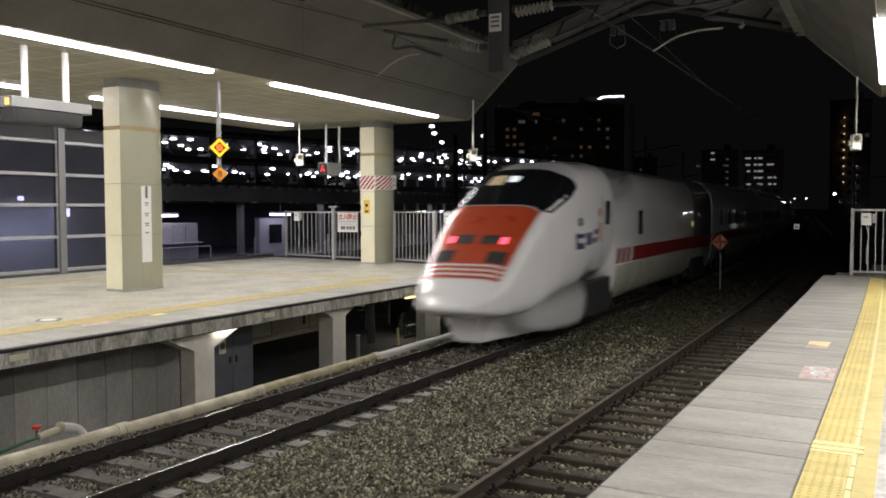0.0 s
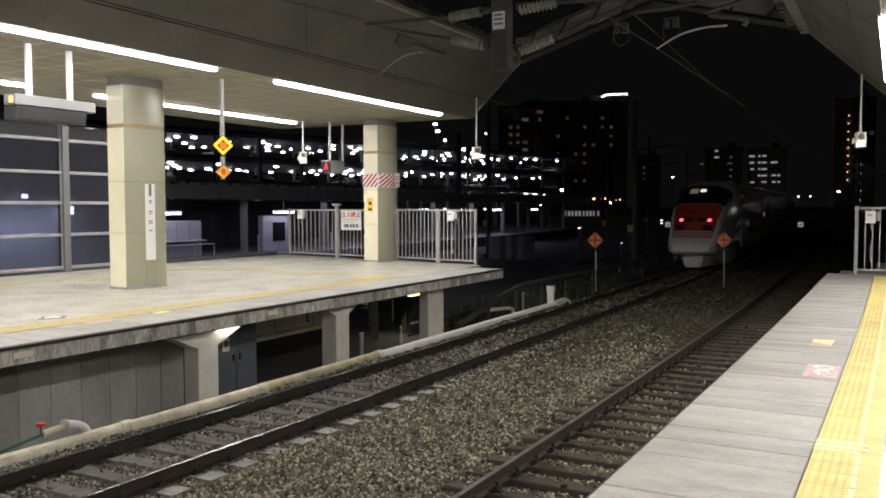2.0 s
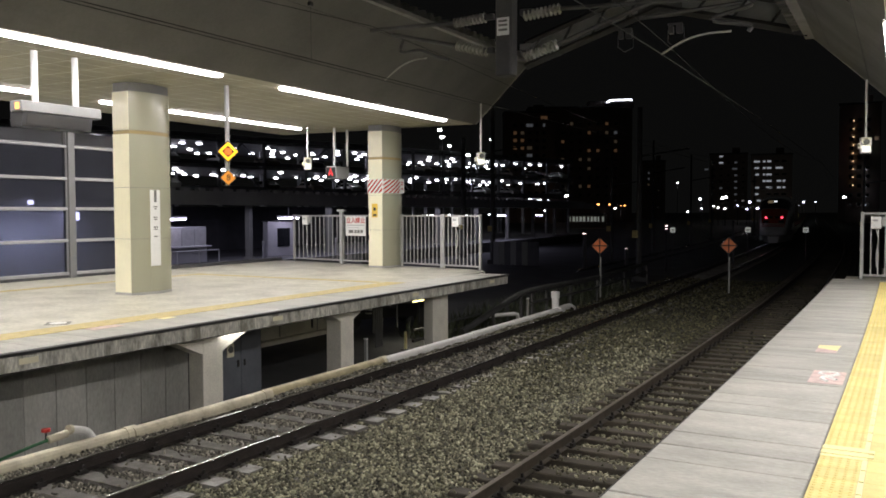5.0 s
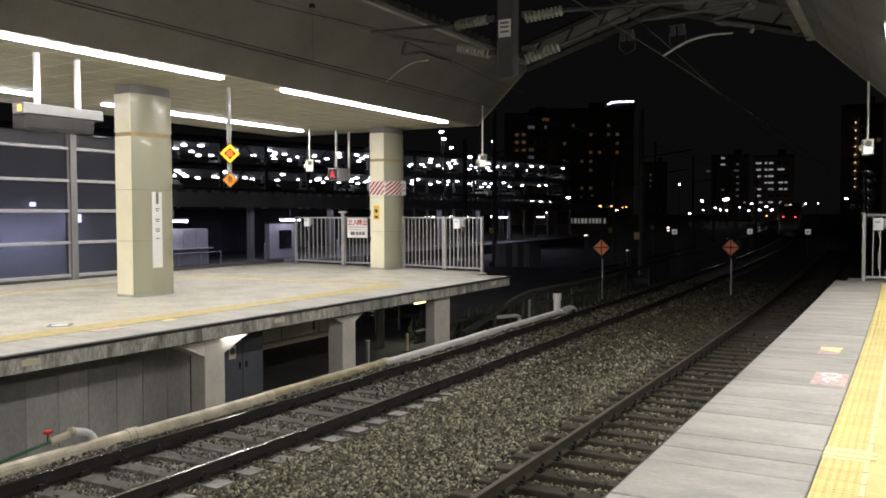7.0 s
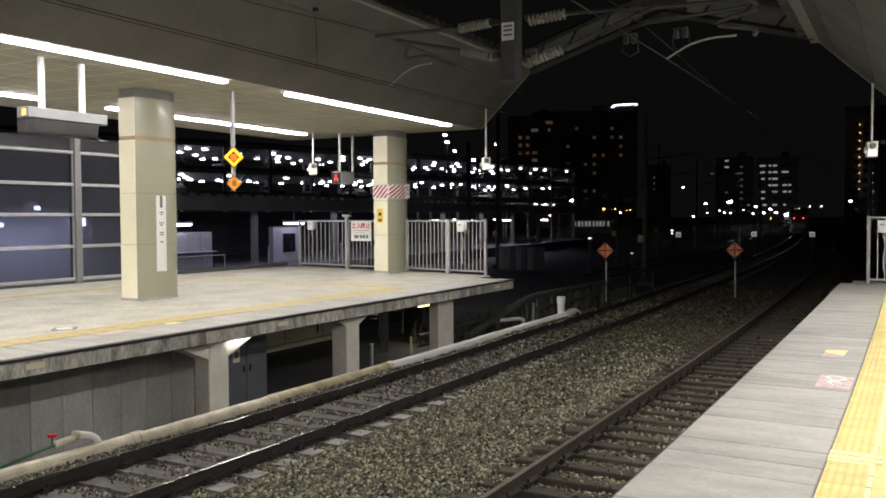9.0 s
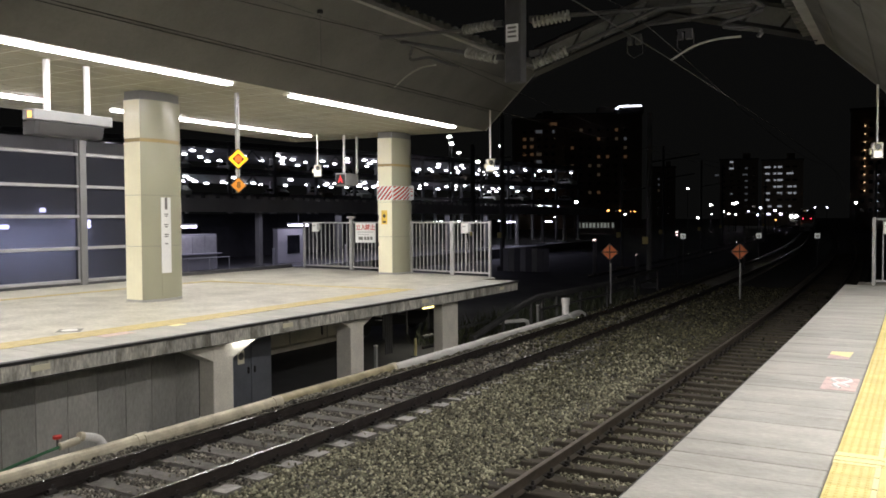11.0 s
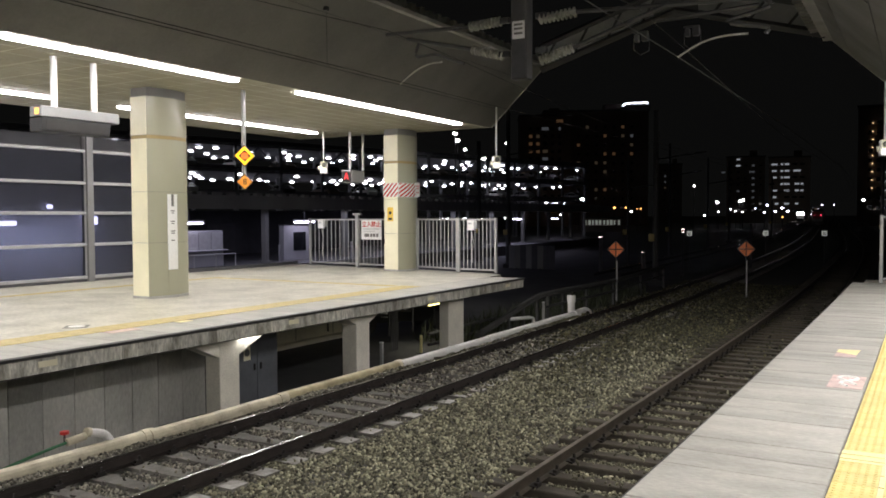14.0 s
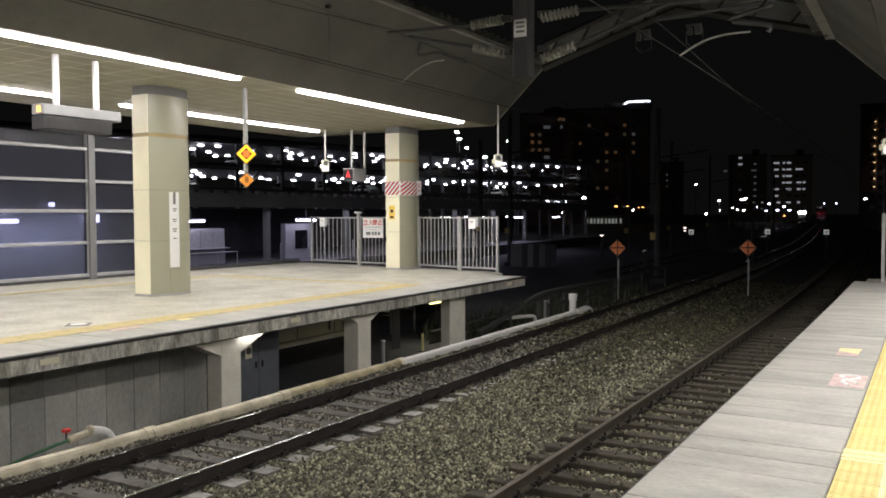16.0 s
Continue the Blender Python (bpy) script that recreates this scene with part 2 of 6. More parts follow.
def box(*boxes, bevel=0.0, bm=None):
    """Boxes given by centre and size, x y z dx dy dz, and a turn about z in degrees if wanted."""
    bm = bm or bmesh.new()
    for b in boxes:
        m = pose(b[0], b[1], b[2], 0, 0, b[6] if len(b) > 6 else 0) @ Matrix.Diagonal((b[3], b[4], b[5], 1))
        bmesh.ops.create_cube(bm, size=1, matrix=m)
    if bevel:
        bmesh.ops.bevel(bm, geom=list(bm.edges), offset=bevel, segments=1, affect="EDGES")
    return bm


def rod(a, b, r, seg=10, r2=None, bm=None):
    """A round bar from a to b."""
    bm = bm or bmesh.new()
    a, b = Vector(a), Vector(b)
    d = b - a
    m = Matrix.Translation((a + b) / 2) @ d.to_track_quat("Z", "Y").to_matrix().to_4x4()
    bmesh.ops.create_cone(bm, cap_ends=True, segments=seg, radius1=r, radius2=r if r2 is None else r2, depth=d.length, matrix=m)
    return bm


def tube_path(points, r, seg=8, bm=None):
    """A bent pipe through the points."""
    bm = bm or bmesh.new()
    pts = [Vector(p) for p in points]
    rings = []
    for i, p in enumerate(pts):
        d = (pts[min(i + 1, len(pts) - 1)] - pts[max(i - 1, 0)]).normalized()
        q = d.to_track_quat("Z", "Y")
        rings.append([bm.verts.new(p + q @ Vector((r * math.cos(a), r * math.sin(a), 0))) for a in (2 * math.pi * k / seg for k in range(seg))])
    for r0, r1 in zip(rings, rings[1:]):
        for k in range(seg):
            bm.faces.new((r0[k], r0[(k + 1) % seg], r1[(k + 1) % seg], r1[k]))
    bm.faces.new(rings[0][::-1])
    bm.faces.new(rings[-1])
    return bm


def arc_points(points, n=10):
    """A smooth line through the points."""
    pts = [Vector(p) for p in points]
    pts = [pts[0] * 2 - pts[1]] + pts + [pts[-1] * 2 - pts[-2]]
    out = []
    for p0, p1, p2, p3 in zip(pts, pts[1:], pts[2:], pts[3:]):
        for k in range(n):
            t = k / n
            out.append(0.5 * (2 * p1 + (p2 - p0) * t + (2 * p0 - 5 * p1 + 4 * p2 - p3) * t * t + (3 * p1 - p0 - 3 * p2 + p3) * t ** 3))
    return out + [pts[-2]]


def sweep(profile, s0, s1, step=2.0, climb=False, bm=None):
    """A section (off, z), counter-clockwise seen along the line, drawn along the line."""
    bm = bm or bmesh.new()
    n = max(1, math.ceil((s1 - s0) / step))
    rings = []
    for i in range(n + 1):
        s = s0 + (s1 - s0) * i / n
        rings.append([bm.verts.new(at(s, o, z + (rise(s) if climb else 0))) for o, z in profile])
    k = len(profile)
    for r0, r1 in zip(rings, rings[1:]):
        for j in range(k):
            bm.faces.new((r0[j], r1[j], r1[(j + 1) % k], r0[(j + 1) % k]))
    bm.faces.new(rings[0])
    bm.faces.new(rings[-1][::-1])
    bmesh.ops.recalc_face_normals(bm, faces=list(bm.faces))
    return bm


def rect(o0, o1, z0, z1):
    return [(o0, z0), (o1, z0), (o1, z1), (o0, z1)]


def text_part(words, size, material, parent, m, name="lettering", bold=0.0):
    cu = bpy.data.curves.new(name, "FONT")
    cu.body, cu.size, cu.align_x, cu.align_y, cu.extrude = words, size, "CENTER", "CENTER", 0.002
    cu.offset = bold
    tmp = new(name, cu)
    me = bpy.data.meshes.new_from_object(tmp.evaluated_get(bpy.context.evaluated_depsgraph_get()))
    bpy.data.objects.remove(tmp)
    me.materials.clear()
    me.materials.append(material)
    ob = new(name, me)
    ob.parent, ob.matrix_basis = parent, m
    return ob


# ---- ground, track bed, tracks ----
GROUND = -1.9


def build_ground():
    bm = bmesh.new()
    bmesh.ops.create_grid(bm, x_segments=40, y_segments=40, size=2600, matrix=pose(-100, 600, GROUND))
    tagged(part("ground", bm, M["asphalt"]), "dark asphalt and earth of the rail yard at night", "ground", kind="structure")
    bed = sweep([(-10.0, GROUND - 0.02), (-9.9, -1.47), (-4.95, -1.47), (-4.75, -1.53), (-1.9, -1.53), (-1.9, GROUND - 0.02)], -14, 330, 4.0, climb=True)
    tagged(part("track_bed", bed, M["bed"]), "grey crushed-stone ballast bed under two tracks", "track bed", kind="structure")


def rail_profile(c, top):
    """Half foot 72 mm, web 17 mm, head 65 mm."""
    return [(c - .072, top - .174), (c + .072, top - .174), (c + .072, top - .162), (c + .012, top - .145), (c + .009, top - .05),
            (c + .033, top - .04), (c + .033, top - .004), (c - .033, top - .004), (c - .033, top - .04), (c - .009, top - .05), (c - .012, top - .145), (c - .072, top - .162)]


def crown(c):
    """The worn, slightly domed top of a rail head."""
    return [(c - .033, RAIL - .012), (c + .033, RAIL - .012)] + [(c + x, RAIL + .001 - .003 * (x / .0325) ** 2) for x in (.0325, .026, .018, .009, 0, -.009, -.018, -.026, -.0325)]


def build_tracks():
    for name, centre, head, label in (("track_1", T1, M["head"], "standard-gauge track with bright rails on concrete sleepers"),
                                      ("track_2", T2, M["head_dull"], "standard-gauge track with rusty rails on dark timber sleepers")):
        tr = thing(name, label=label, category="railway track", kind="structure")
        for side in (-0.75, 0.75):
            r = part("rail", sweep(rail_profile(centre + side, RAIL), -12, 330, 3.0, climb=True), M["rail" if centre == T1 else "rail_brown"], tr)
            c = centre + side
            part("rail_head", sweep(crown(c), -12, 330, 3.0, climb=True), head, r, "worn running surface", smooth=True)
        if centre == T1:
            bm = bmesh.new()
            for x0, x1, w in ((-1.2, -0.45, 0.15), (-0.45, 0.45, 0.12), (0.45, 1.2, 0.15)):
                box(((x0 + x1) / 2, 0, -.09, x1 - x0, 2 * w, 0.18), bm=bm)
        else:
            bm = box((0, 0, -.08, 2.6, 0.23, 0.16), bevel=0.012)
        first = part("sleeper", bm, M["sleeper"] if centre == T1 else M["wood"], tr)
        me = first.data
        bm = box((0, 0, .015, .24, .16, .03), (.105, 0, .04, .05, .11, .05), (-.105, 0, .04, .05, .11, .05))
        bmesh.ops.create_cone(bm, cap_ends=True, segments=6, radius1=.022, radius2=.018, depth=.07, matrix=pose(.105, .02, .08))
        bmesh.ops.create_cone(bm, cap_ends=True, segments=6, radius1=.022, radius2=.018, depth=.07, matrix=pose(-.105, .02, .08))
        clip = part("rail_clip", bm, M["clip"], tr)
        tip = part("sleeper_end", box((1.07, 0, .001, .25, .296, .006), bevel=.002), M["sleeper_end"], tr, "clean pale end of a sleeper") if centre == T1 else None
        rnd = random.Random(3 if centre == T1 else 4)
        z = RAIL - 0.174
        n, step, s = 0, 0.6, -8.05
        while s < 80:
            m = pose_at(s, centre, z + rise(s), rnd.uniform(-0.6, 0.6))
            if n == 0:
                first.matrix_basis = m
            else:
                piece("sleeper", me, tr, m)
            if tip and n == 0:
                tip.matrix_basis = m
            elif tip and s < 21:
                piece("sleeper_end", tip.data, tr, m)
            if s < 42:
                for side in (-0.75, 0.75):
                    mc = pose_at(s, centre + side, z + rise(s))
                    if n == 0 and side < 0:
                        clip.matrix_basis = mc
                    else:
                        piece("rail_clip", clip.data, tr, mc)
            n, s = n + 1, s + step


def build_ballast():
    """Loose stones, thick near by and thinner further off."""
    rng = np.random.default_rng(5)
    ico = bmesh.new()
    bmesh.ops.create_icosphere(ico, subdivisions=1, radius=1.0)
    base = np.array([v.co[:] for v in ico.verts])
    tri = np.array([[v.index for v in f.verts] for f in ico.faces])
    ico.free()
    spots = []
    for s0, s1, per in ((-6, 3.5, 110), (3.5, 11, 1000), (11, 17, 640), (17, 26, 270), (26, 42, 80)):
        n = int((s1 - s0) * 7.6 * per)
        s, o = rng.uniform(s0, s1, n), rng.uniform(-9.93, -1.95, n)
        size = rng.uniform(0.014, 0.036, n) * (1.55 if s0 < 0 else 1.0 if s0 < 11 else 1.12 if s0 < 17 else 1.4 if s0 < 26 else 2.0)
        spots.append(np.stack([s, o, size], 1))
    n = 11000
    spots.append(np.stack([rng.uniform(3.5, 26, n), rng.uniform(-9.93, -9.42, n), rng.uniform(.018, .034, n)], 1))
    p = np.concatenate(spots)
    s, o, size = p.T
    d1, d2 = o - T1, o - T2
    keep = (np.abs(np.abs(d1) - .75) > .09) & (np.abs(np.abs(d2) - .75) > .09)
    ph = np.abs((s - 0.35 + 0.3) % 0.6 - 0.3)
    on1 = (np.abs(d1) < 1.22) & (ph < .15)
    on2 = (np.abs(d2) < 1.32) & (ph < .13)
    keep &= ~(on1 & (rng.random(len(s)) > np.where(s < 13, .02, np.clip((s - 11) * .12, 0, .9)))) & ~(on2 & (rng.random(len(s)) > .05))
    keep &= (o < -2.4) | (s > 18)
    s, o, size, on1, on2 = s[keep], o[keep], size[keep], on1[keep], on2[keep]
    heap = 0.025 * np.sin(o * 2.1 + s * .7) + 0.02 * np.sin(s * 1.9 - o * 3)
    z = np.where(on1 | on2, RAIL - .174 + size * .6, -1.455 + heap * .6 + rng.uniform(-.01, .02, len(s)))
    z = np.where((np.abs(o - T2) < 1.3) & ~on2, z - .045, z)
    z = np.where((np.abs(o - T1) < 1.2) & ~on1, z - .012, z)
    z = np.where(o < -9.55, z + .085 * (-9.55 - o) / .38, z)
    z = z + 0.0034 * np.maximum(0, s - 30)
    a, rad = s * K, 1 / K + o
    c = np.stack([-1 / K + rad * np.cos(a), rad * np.sin(a), z], 1)
    n = len(s)
    q = rng.normal(size=(n, 4))
    q /= np.linalg.norm(q, axis=1, keepdims=True)
    w, x, y, zz = q.T
    R = np.stack([1 - 2 * (y * y + zz * zz), 2 * (x * y - zz * w), 2 * (x * zz + y * w), 2 * (x * y + zz * w), 1 - 2 * (x * x + zz * zz), 2 * (y * zz - x * w),
                  2 * (x * zz - y * w), 2 * (y * zz + x * w), 1 - 2 * (x * x + y * y)], 1).reshape(n, 3, 3)
    v = base[None] * rng.uniform(.66, 1.18, (n, 12, 1)) * rng.uniform(.8, 1.2, (n, 1, 3)) * np.array([1.4, .85, .55])
    v = np.einsum("nij,nkj->nki", R, v) * size[:, None, None] + c[:, None, :]
    dusty = (np.abs(o - T1) < 1.0 + .2 * np.sin(s * 5)) | (o < T1 - .8)
    # from about s = 18.5 the falling-off light is painted in, with a ragged border
    dimmed = (s + 2.5 * np.sin(o * 1.7 + s * .4) + rng.uniform(-4, 4, len(s)) > 18.5)
    for name, pick, mat, label in (("ballast", ~dusty & ~dimmed, "stone", "loose grey crushed stones heaped between the tracks"),
                                   ("rail_ballast", dusty & ~dimmed, "stone_dark", "dark rust-dusted crushed stones between the rails"),
                                   ("old_ballast", dimmed, "stone_dimmed", "brownish crushed stones past the platforms, darkened for the fading lamplight")):
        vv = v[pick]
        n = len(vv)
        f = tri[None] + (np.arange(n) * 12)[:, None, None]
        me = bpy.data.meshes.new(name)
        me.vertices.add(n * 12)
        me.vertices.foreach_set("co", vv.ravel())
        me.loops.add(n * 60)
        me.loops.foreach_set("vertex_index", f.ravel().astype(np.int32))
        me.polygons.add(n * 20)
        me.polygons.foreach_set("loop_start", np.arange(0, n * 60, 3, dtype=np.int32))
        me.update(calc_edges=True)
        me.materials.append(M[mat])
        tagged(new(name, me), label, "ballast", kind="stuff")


# ---- platforms ----
def build_left_platform():
    pl = thing("platform_1", label="worn concrete platform on piers with a stained edge", category="platform", kind="structure")
    part("deck", sweep(rect(-21.95, -11.95, -.27, 0), -16, 24.2, 2.0), M["deck"], pl)
    corner = [at(s, o) for s, o in ((24.2, -21.95), (24.2, -11.95), (24.45, -11.95), (24.95, -12.3), (25.3, -13.85), (25.75, -15.72), (26.1, -18.55), (26.6, -21.2), (26.6, -21.95))]
    part("end_deck", prism([(c.x, c.y) for c in corner], -.27, -.003), M["deck"], pl)
    part("rear_kerb", sweep(rect(-22.15, -21.95, -.4, .12), -16, 26.5, 2.0), M["steel_dark"], pl)
    part("girder", sweep(rect(-21.9, -12.3, -.5, -.272), -16, 24.1, 2.0), M["pier"], pl)
    part("edge_strip", sweep([(L_EDGE - .08, -.045), (L_EDGE + .02, -.045), (L_EDGE + .02, -.004), (L_EDGE - .08, .002)], -16, 23.56, 1.0), M["rubber"], pl, "black rubber edge strip")
    # black strip that paints the line of shadow below the edge beam
    part("drip_joint", sweep(rect(L_EDGE - .2, L_EDGE - .035, -.292, -.277), -16, 23.5, 1.0), M["rubber"], pl, "dark strip painting the shadow under the edge beam")
    # edge slabs and their faces, one metre each
    slab = part("edge_slab", box((-.55, .5, -.03, 1.14, .98, .06), bevel=.008), M["slab"], pl)
    face = part("edge_face", box((-.12, .5, -.155, .2, .992, .22), bevel=.006), M["edge"], pl, "stained concrete edge beam")
    plate = part("number_plate", box((.0, 0, 0, .012, .30, .09), bevel=.004), M["cream"], pl, "small pale plate")
    rnd, s, n = random.Random(8), -16.45, 0
    while s < 23.2:
        m = pose_at(s, L_EDGE - .09, 0)
        mf = pose_at(s, L_EDGE + rnd.uniform(-.004, .004), -.012 + rnd.uniform(-.004, .004))
        if n == 0:
            slab.matrix_basis, face.matrix_basis = m, mf
        else:
            piece("edge_slab", slab.data, pl, m)
            piece("edge_face", face.data, pl, mf)
        n, s = n + 1, s + 1.0
    spots = (2.6, 7.28, 12.6, 17.9, 22.4)
    plate.matrix_basis = pose_at(spots[0], L_EDGE - .01, -.14)
    for s in spots[1:]:
        piece("number_plate", plate.data, pl, pose_at(s, L_EDGE - .01, -.14))
    # piers with haunches along the platform
    for s, reach, deep, long in ((11.17, 1.0, .36, .5), (15.36, .7, .40, .5), (19.85, .5, .28, .86)):
        bm = box((.65, 0, -.99, deep, long, 1.84), (.65, 0, -.185, deep - .01, 2 * reach, .23), bevel=.012)
        box((.65, 0, -1.02, deep + .004, long + .004, .012), bm=bm)
        for sg in (-1, 1):
            vs = [bm.verts.new((x, sg * y, z)) for x in (.655 - deep / 2, .646 + deep / 2) for y, z in ((.2, -.295), (reach, -.295), (.2, -.25 - .4 * reach))]
            for f in ((0, 1, 2), (3, 5, 4), (0, 3, 4, 1), (1, 4, 5, 2), (2, 5, 3, 0)):
                bm.faces.new([vs[k] for k in f])
        bmesh.ops.recalc_face_normals(bm, faces=list(bm.faces))
        pier = part("pier", bm, M["pier"], pl)
        pier.matrix_basis = pose_at(s, -11.9, 0)
    # panel wall under the deck
    pan = part("wall_panel", box((0, .29, -1.2, .1, .566, 1.4), bevel=.008), M["panel"], pl)
    pan.matrix_basis = pose_at(11.61 - .58, -12.2, 0)
    for k in range(2, 32):
        piece("wall_panel", pan.data, pl, pose_at(11.61 - .58 * k, -12.2, 0))
    # yellow lines of tactile blocks
    tile = part("tactile_block", box((0, .2, .003, .29, .392, .008), bevel=.002), M["yellow_worn"], pl)
    tile.matrix_basis = pose_at(-3.0, -12.10)
    for k in range(1, 56):
        piece("tactile_block", tile.data, pl, pose_at(-3.0 + .4 * k, -12.10))
    for k in range(56):
        piece("tactile_block", tile.data, pl, pose_at(-3.0 + .4 * k, -12.40))
    for k in range(24, 56):
        piece("tactile_block", tile.data, pl, pose_at(-3.0 + .4 * k, -19.4))
    for k in range(17):
        piece("tactile_block", tile.data, pl, pose_at(19.2, -12.66 - .4 * k, 0, 90))
    # floor signs
    part("round_floor_sign", rod((0, 0, 0), (0, 0, .006), .14, 20), M["white"], pl, "white round floor sign").matrix_basis = pose_at(9.35, -12.93, .004)
    part("sign_backing", box((0, 0, .001, .4, .4, .006), bevel=.002), M["drum"], pl, "dark worn square round the floor sign").matrix_basis = pose_at(9.35, -12.93, 0, 45)
    part("floor_sign", box((0, 0, .003, .26, .62, .006), bevel=.002), M["pink"], pl, "faded pink floor sign").matrix_basis = pose_at(9.4, -11.79, 0, 0)
    part("floor_mark", box((0, 0, .003, .16, .3, .006), bevel=.002), M["yellow_light"], pl, "small yellow floor mark").matrix_basis = pose_at(10.8, -11.84)


def build_right_platform():
    pl = thing("platform_2", label="grey concrete platform with yellow tactile paving", category="platform", kind="structure")
    part("deck", sweep(rect(R_EDGE + 1.2, 9.0, -.3, -.003), -16, P_END + 6, 2.0), M["deck"], pl)
    part("base", sweep(rect(R_EDGE + .12, 9.0, GROUND, -.302), -16, P_END + 6, 2.0), M["pier"], pl)
    part("gutter", sweep(rect(R_EDGE + 1.186, R_EDGE + 1.196, -.05, -.014), -16, P_END, 2.0), M["black"], pl, "dark joint beside the yellow paving")
    part("edge_strip", sweep([(R_EDGE - .025, -.05), (R_EDGE - .002, -.05), (R_EDGE - .002, -.012), (R_EDGE - .02, -.014)], -16, P_END, 1.0), M["rubber"], pl)
    rnd, s, n = random.Random(9), -8.0, 0
    first = None
    while s < P_END - .1:
        w = (.45, .45, .9)[n % 3]
        if n < 3:
            ob = part("edge_slab", box((.592, w / 2, -.06, 1.184, w - .02, .12), bevel=.008), M["slab"], pl)
            first = (first or []) + [ob.data]
        else:
            ob = piece("edge_slab", first[n % 3], pl, Matrix())
        ob.matrix_basis = pose_at(s, R_EDGE, rnd.uniform(-.002, .002))
        n, s = n + 1, s + w
    # tactile blocks with domes, 30 cm square
    bm = box((0, .15, -.02, .296, .294, .05), bevel=.003)
    for i in range(5):
        for j in range(5):
            bmesh.ops.create_cone(bm, cap_ends=True, segments=8, radius1=.017, radius2=.011, depth=.007, matrix=pose(-.118 + .059 * i, .032 + .059 * j, .0075))
    block = part("tactile_block", bm, M["yellow"], pl)
    bm = box((0, .15, -.02, .296, .294, .05), bevel=.003)
    for i in range(2):
        box((.02, .085 + .12 * i, .007, .335, .07, .012), bm=bm)
    bar = part("bar_block", bm, M["yellow_light"], pl, "pale yellow block with two cross bars")
    plain = part("inner_line", box((0, .15, -.0185, .034, .27, .053), bevel=.002), M["yellow_light"], pl, "pale inner line of the paving")
    strip = part("outer_strip", box((0, .15, -.0205, .14, .297, .049), bevel=.002), M["yellow"], pl)
    start, k = -5.8, 0
    o = R_EDGE + 1.345
    while start + .3 * k < P_END - .3:
        s = start + .3 * k
        m = pose_at(s, o, 0)
        if k == 0:
            block.matrix_basis = m
        else:
            piece("tactile_block", block.data, pl, m)
        m = pose_at(s, o + .168, 0)
        if k == 0:
            plain.matrix_basis = m
        else:
            piece("inner_line", plain.data, pl, m)
        m = pose_at(s, o + .257, 0)
        if k == 0:
            strip.matrix_basis = m
        else:
            piece("outer_strip", strip.data, pl, m)
        k += 1
    bar.matrix_basis = pose_at(7.08, o + .015, .006)
    bar.data.transform(Matrix.Diagonal((1.12, 1.15, 1, 1)))
    part("floor_sign", box((0, 0, 0, .36, .8, .006), bevel=.002), M["pink"], pl, "faded pink and white floor sign").matrix_basis = pose_at(10.5, R_EDGE + .98, .004)
    sign = [c for c in pl.children if c.name.startswith("floor_sign")][0]
    part("sign_figure", tube_path(arc_points([(.02, -.3, .0), (-.06, -.12, .0), (.0, .0, .0), (.1, .18, .0), (.05, .3, .0), (-.06, .3, .0), (-.1, .18, .0), (.0, .0, .0), (.1, -.16, .0)], 4), .022, 6), M["white"], sign, "white symbol")
    bm = bmesh.new()
    corner = [[bm.verts.new((x, y, z)) for x, y in ((-.14, -.02), (.12, -.2), (.14, .28), (-.14, .24))] for z in (-.002, .004)]
    bm.faces.new(corner[1])
    bm.faces.new(corner[0][::-1])
    for i in range(4):
        bm.faces.new((corner[0][i], corner[0][(i + 1) % 4], corner[1][(i + 1) % 4], corner[1][i]))
    mark = part("floor_mark", bm, M["yellow_light"], pl, "small yellow and pink floor mark")
    mark.matrix_basis = pose_at(12.75, R_EDGE + .82, .004)
    part("pink_half", box((-.01, -.22, -.002, .26, .34, .005), bevel=.001), M["pink"], mark, "faded pink half")


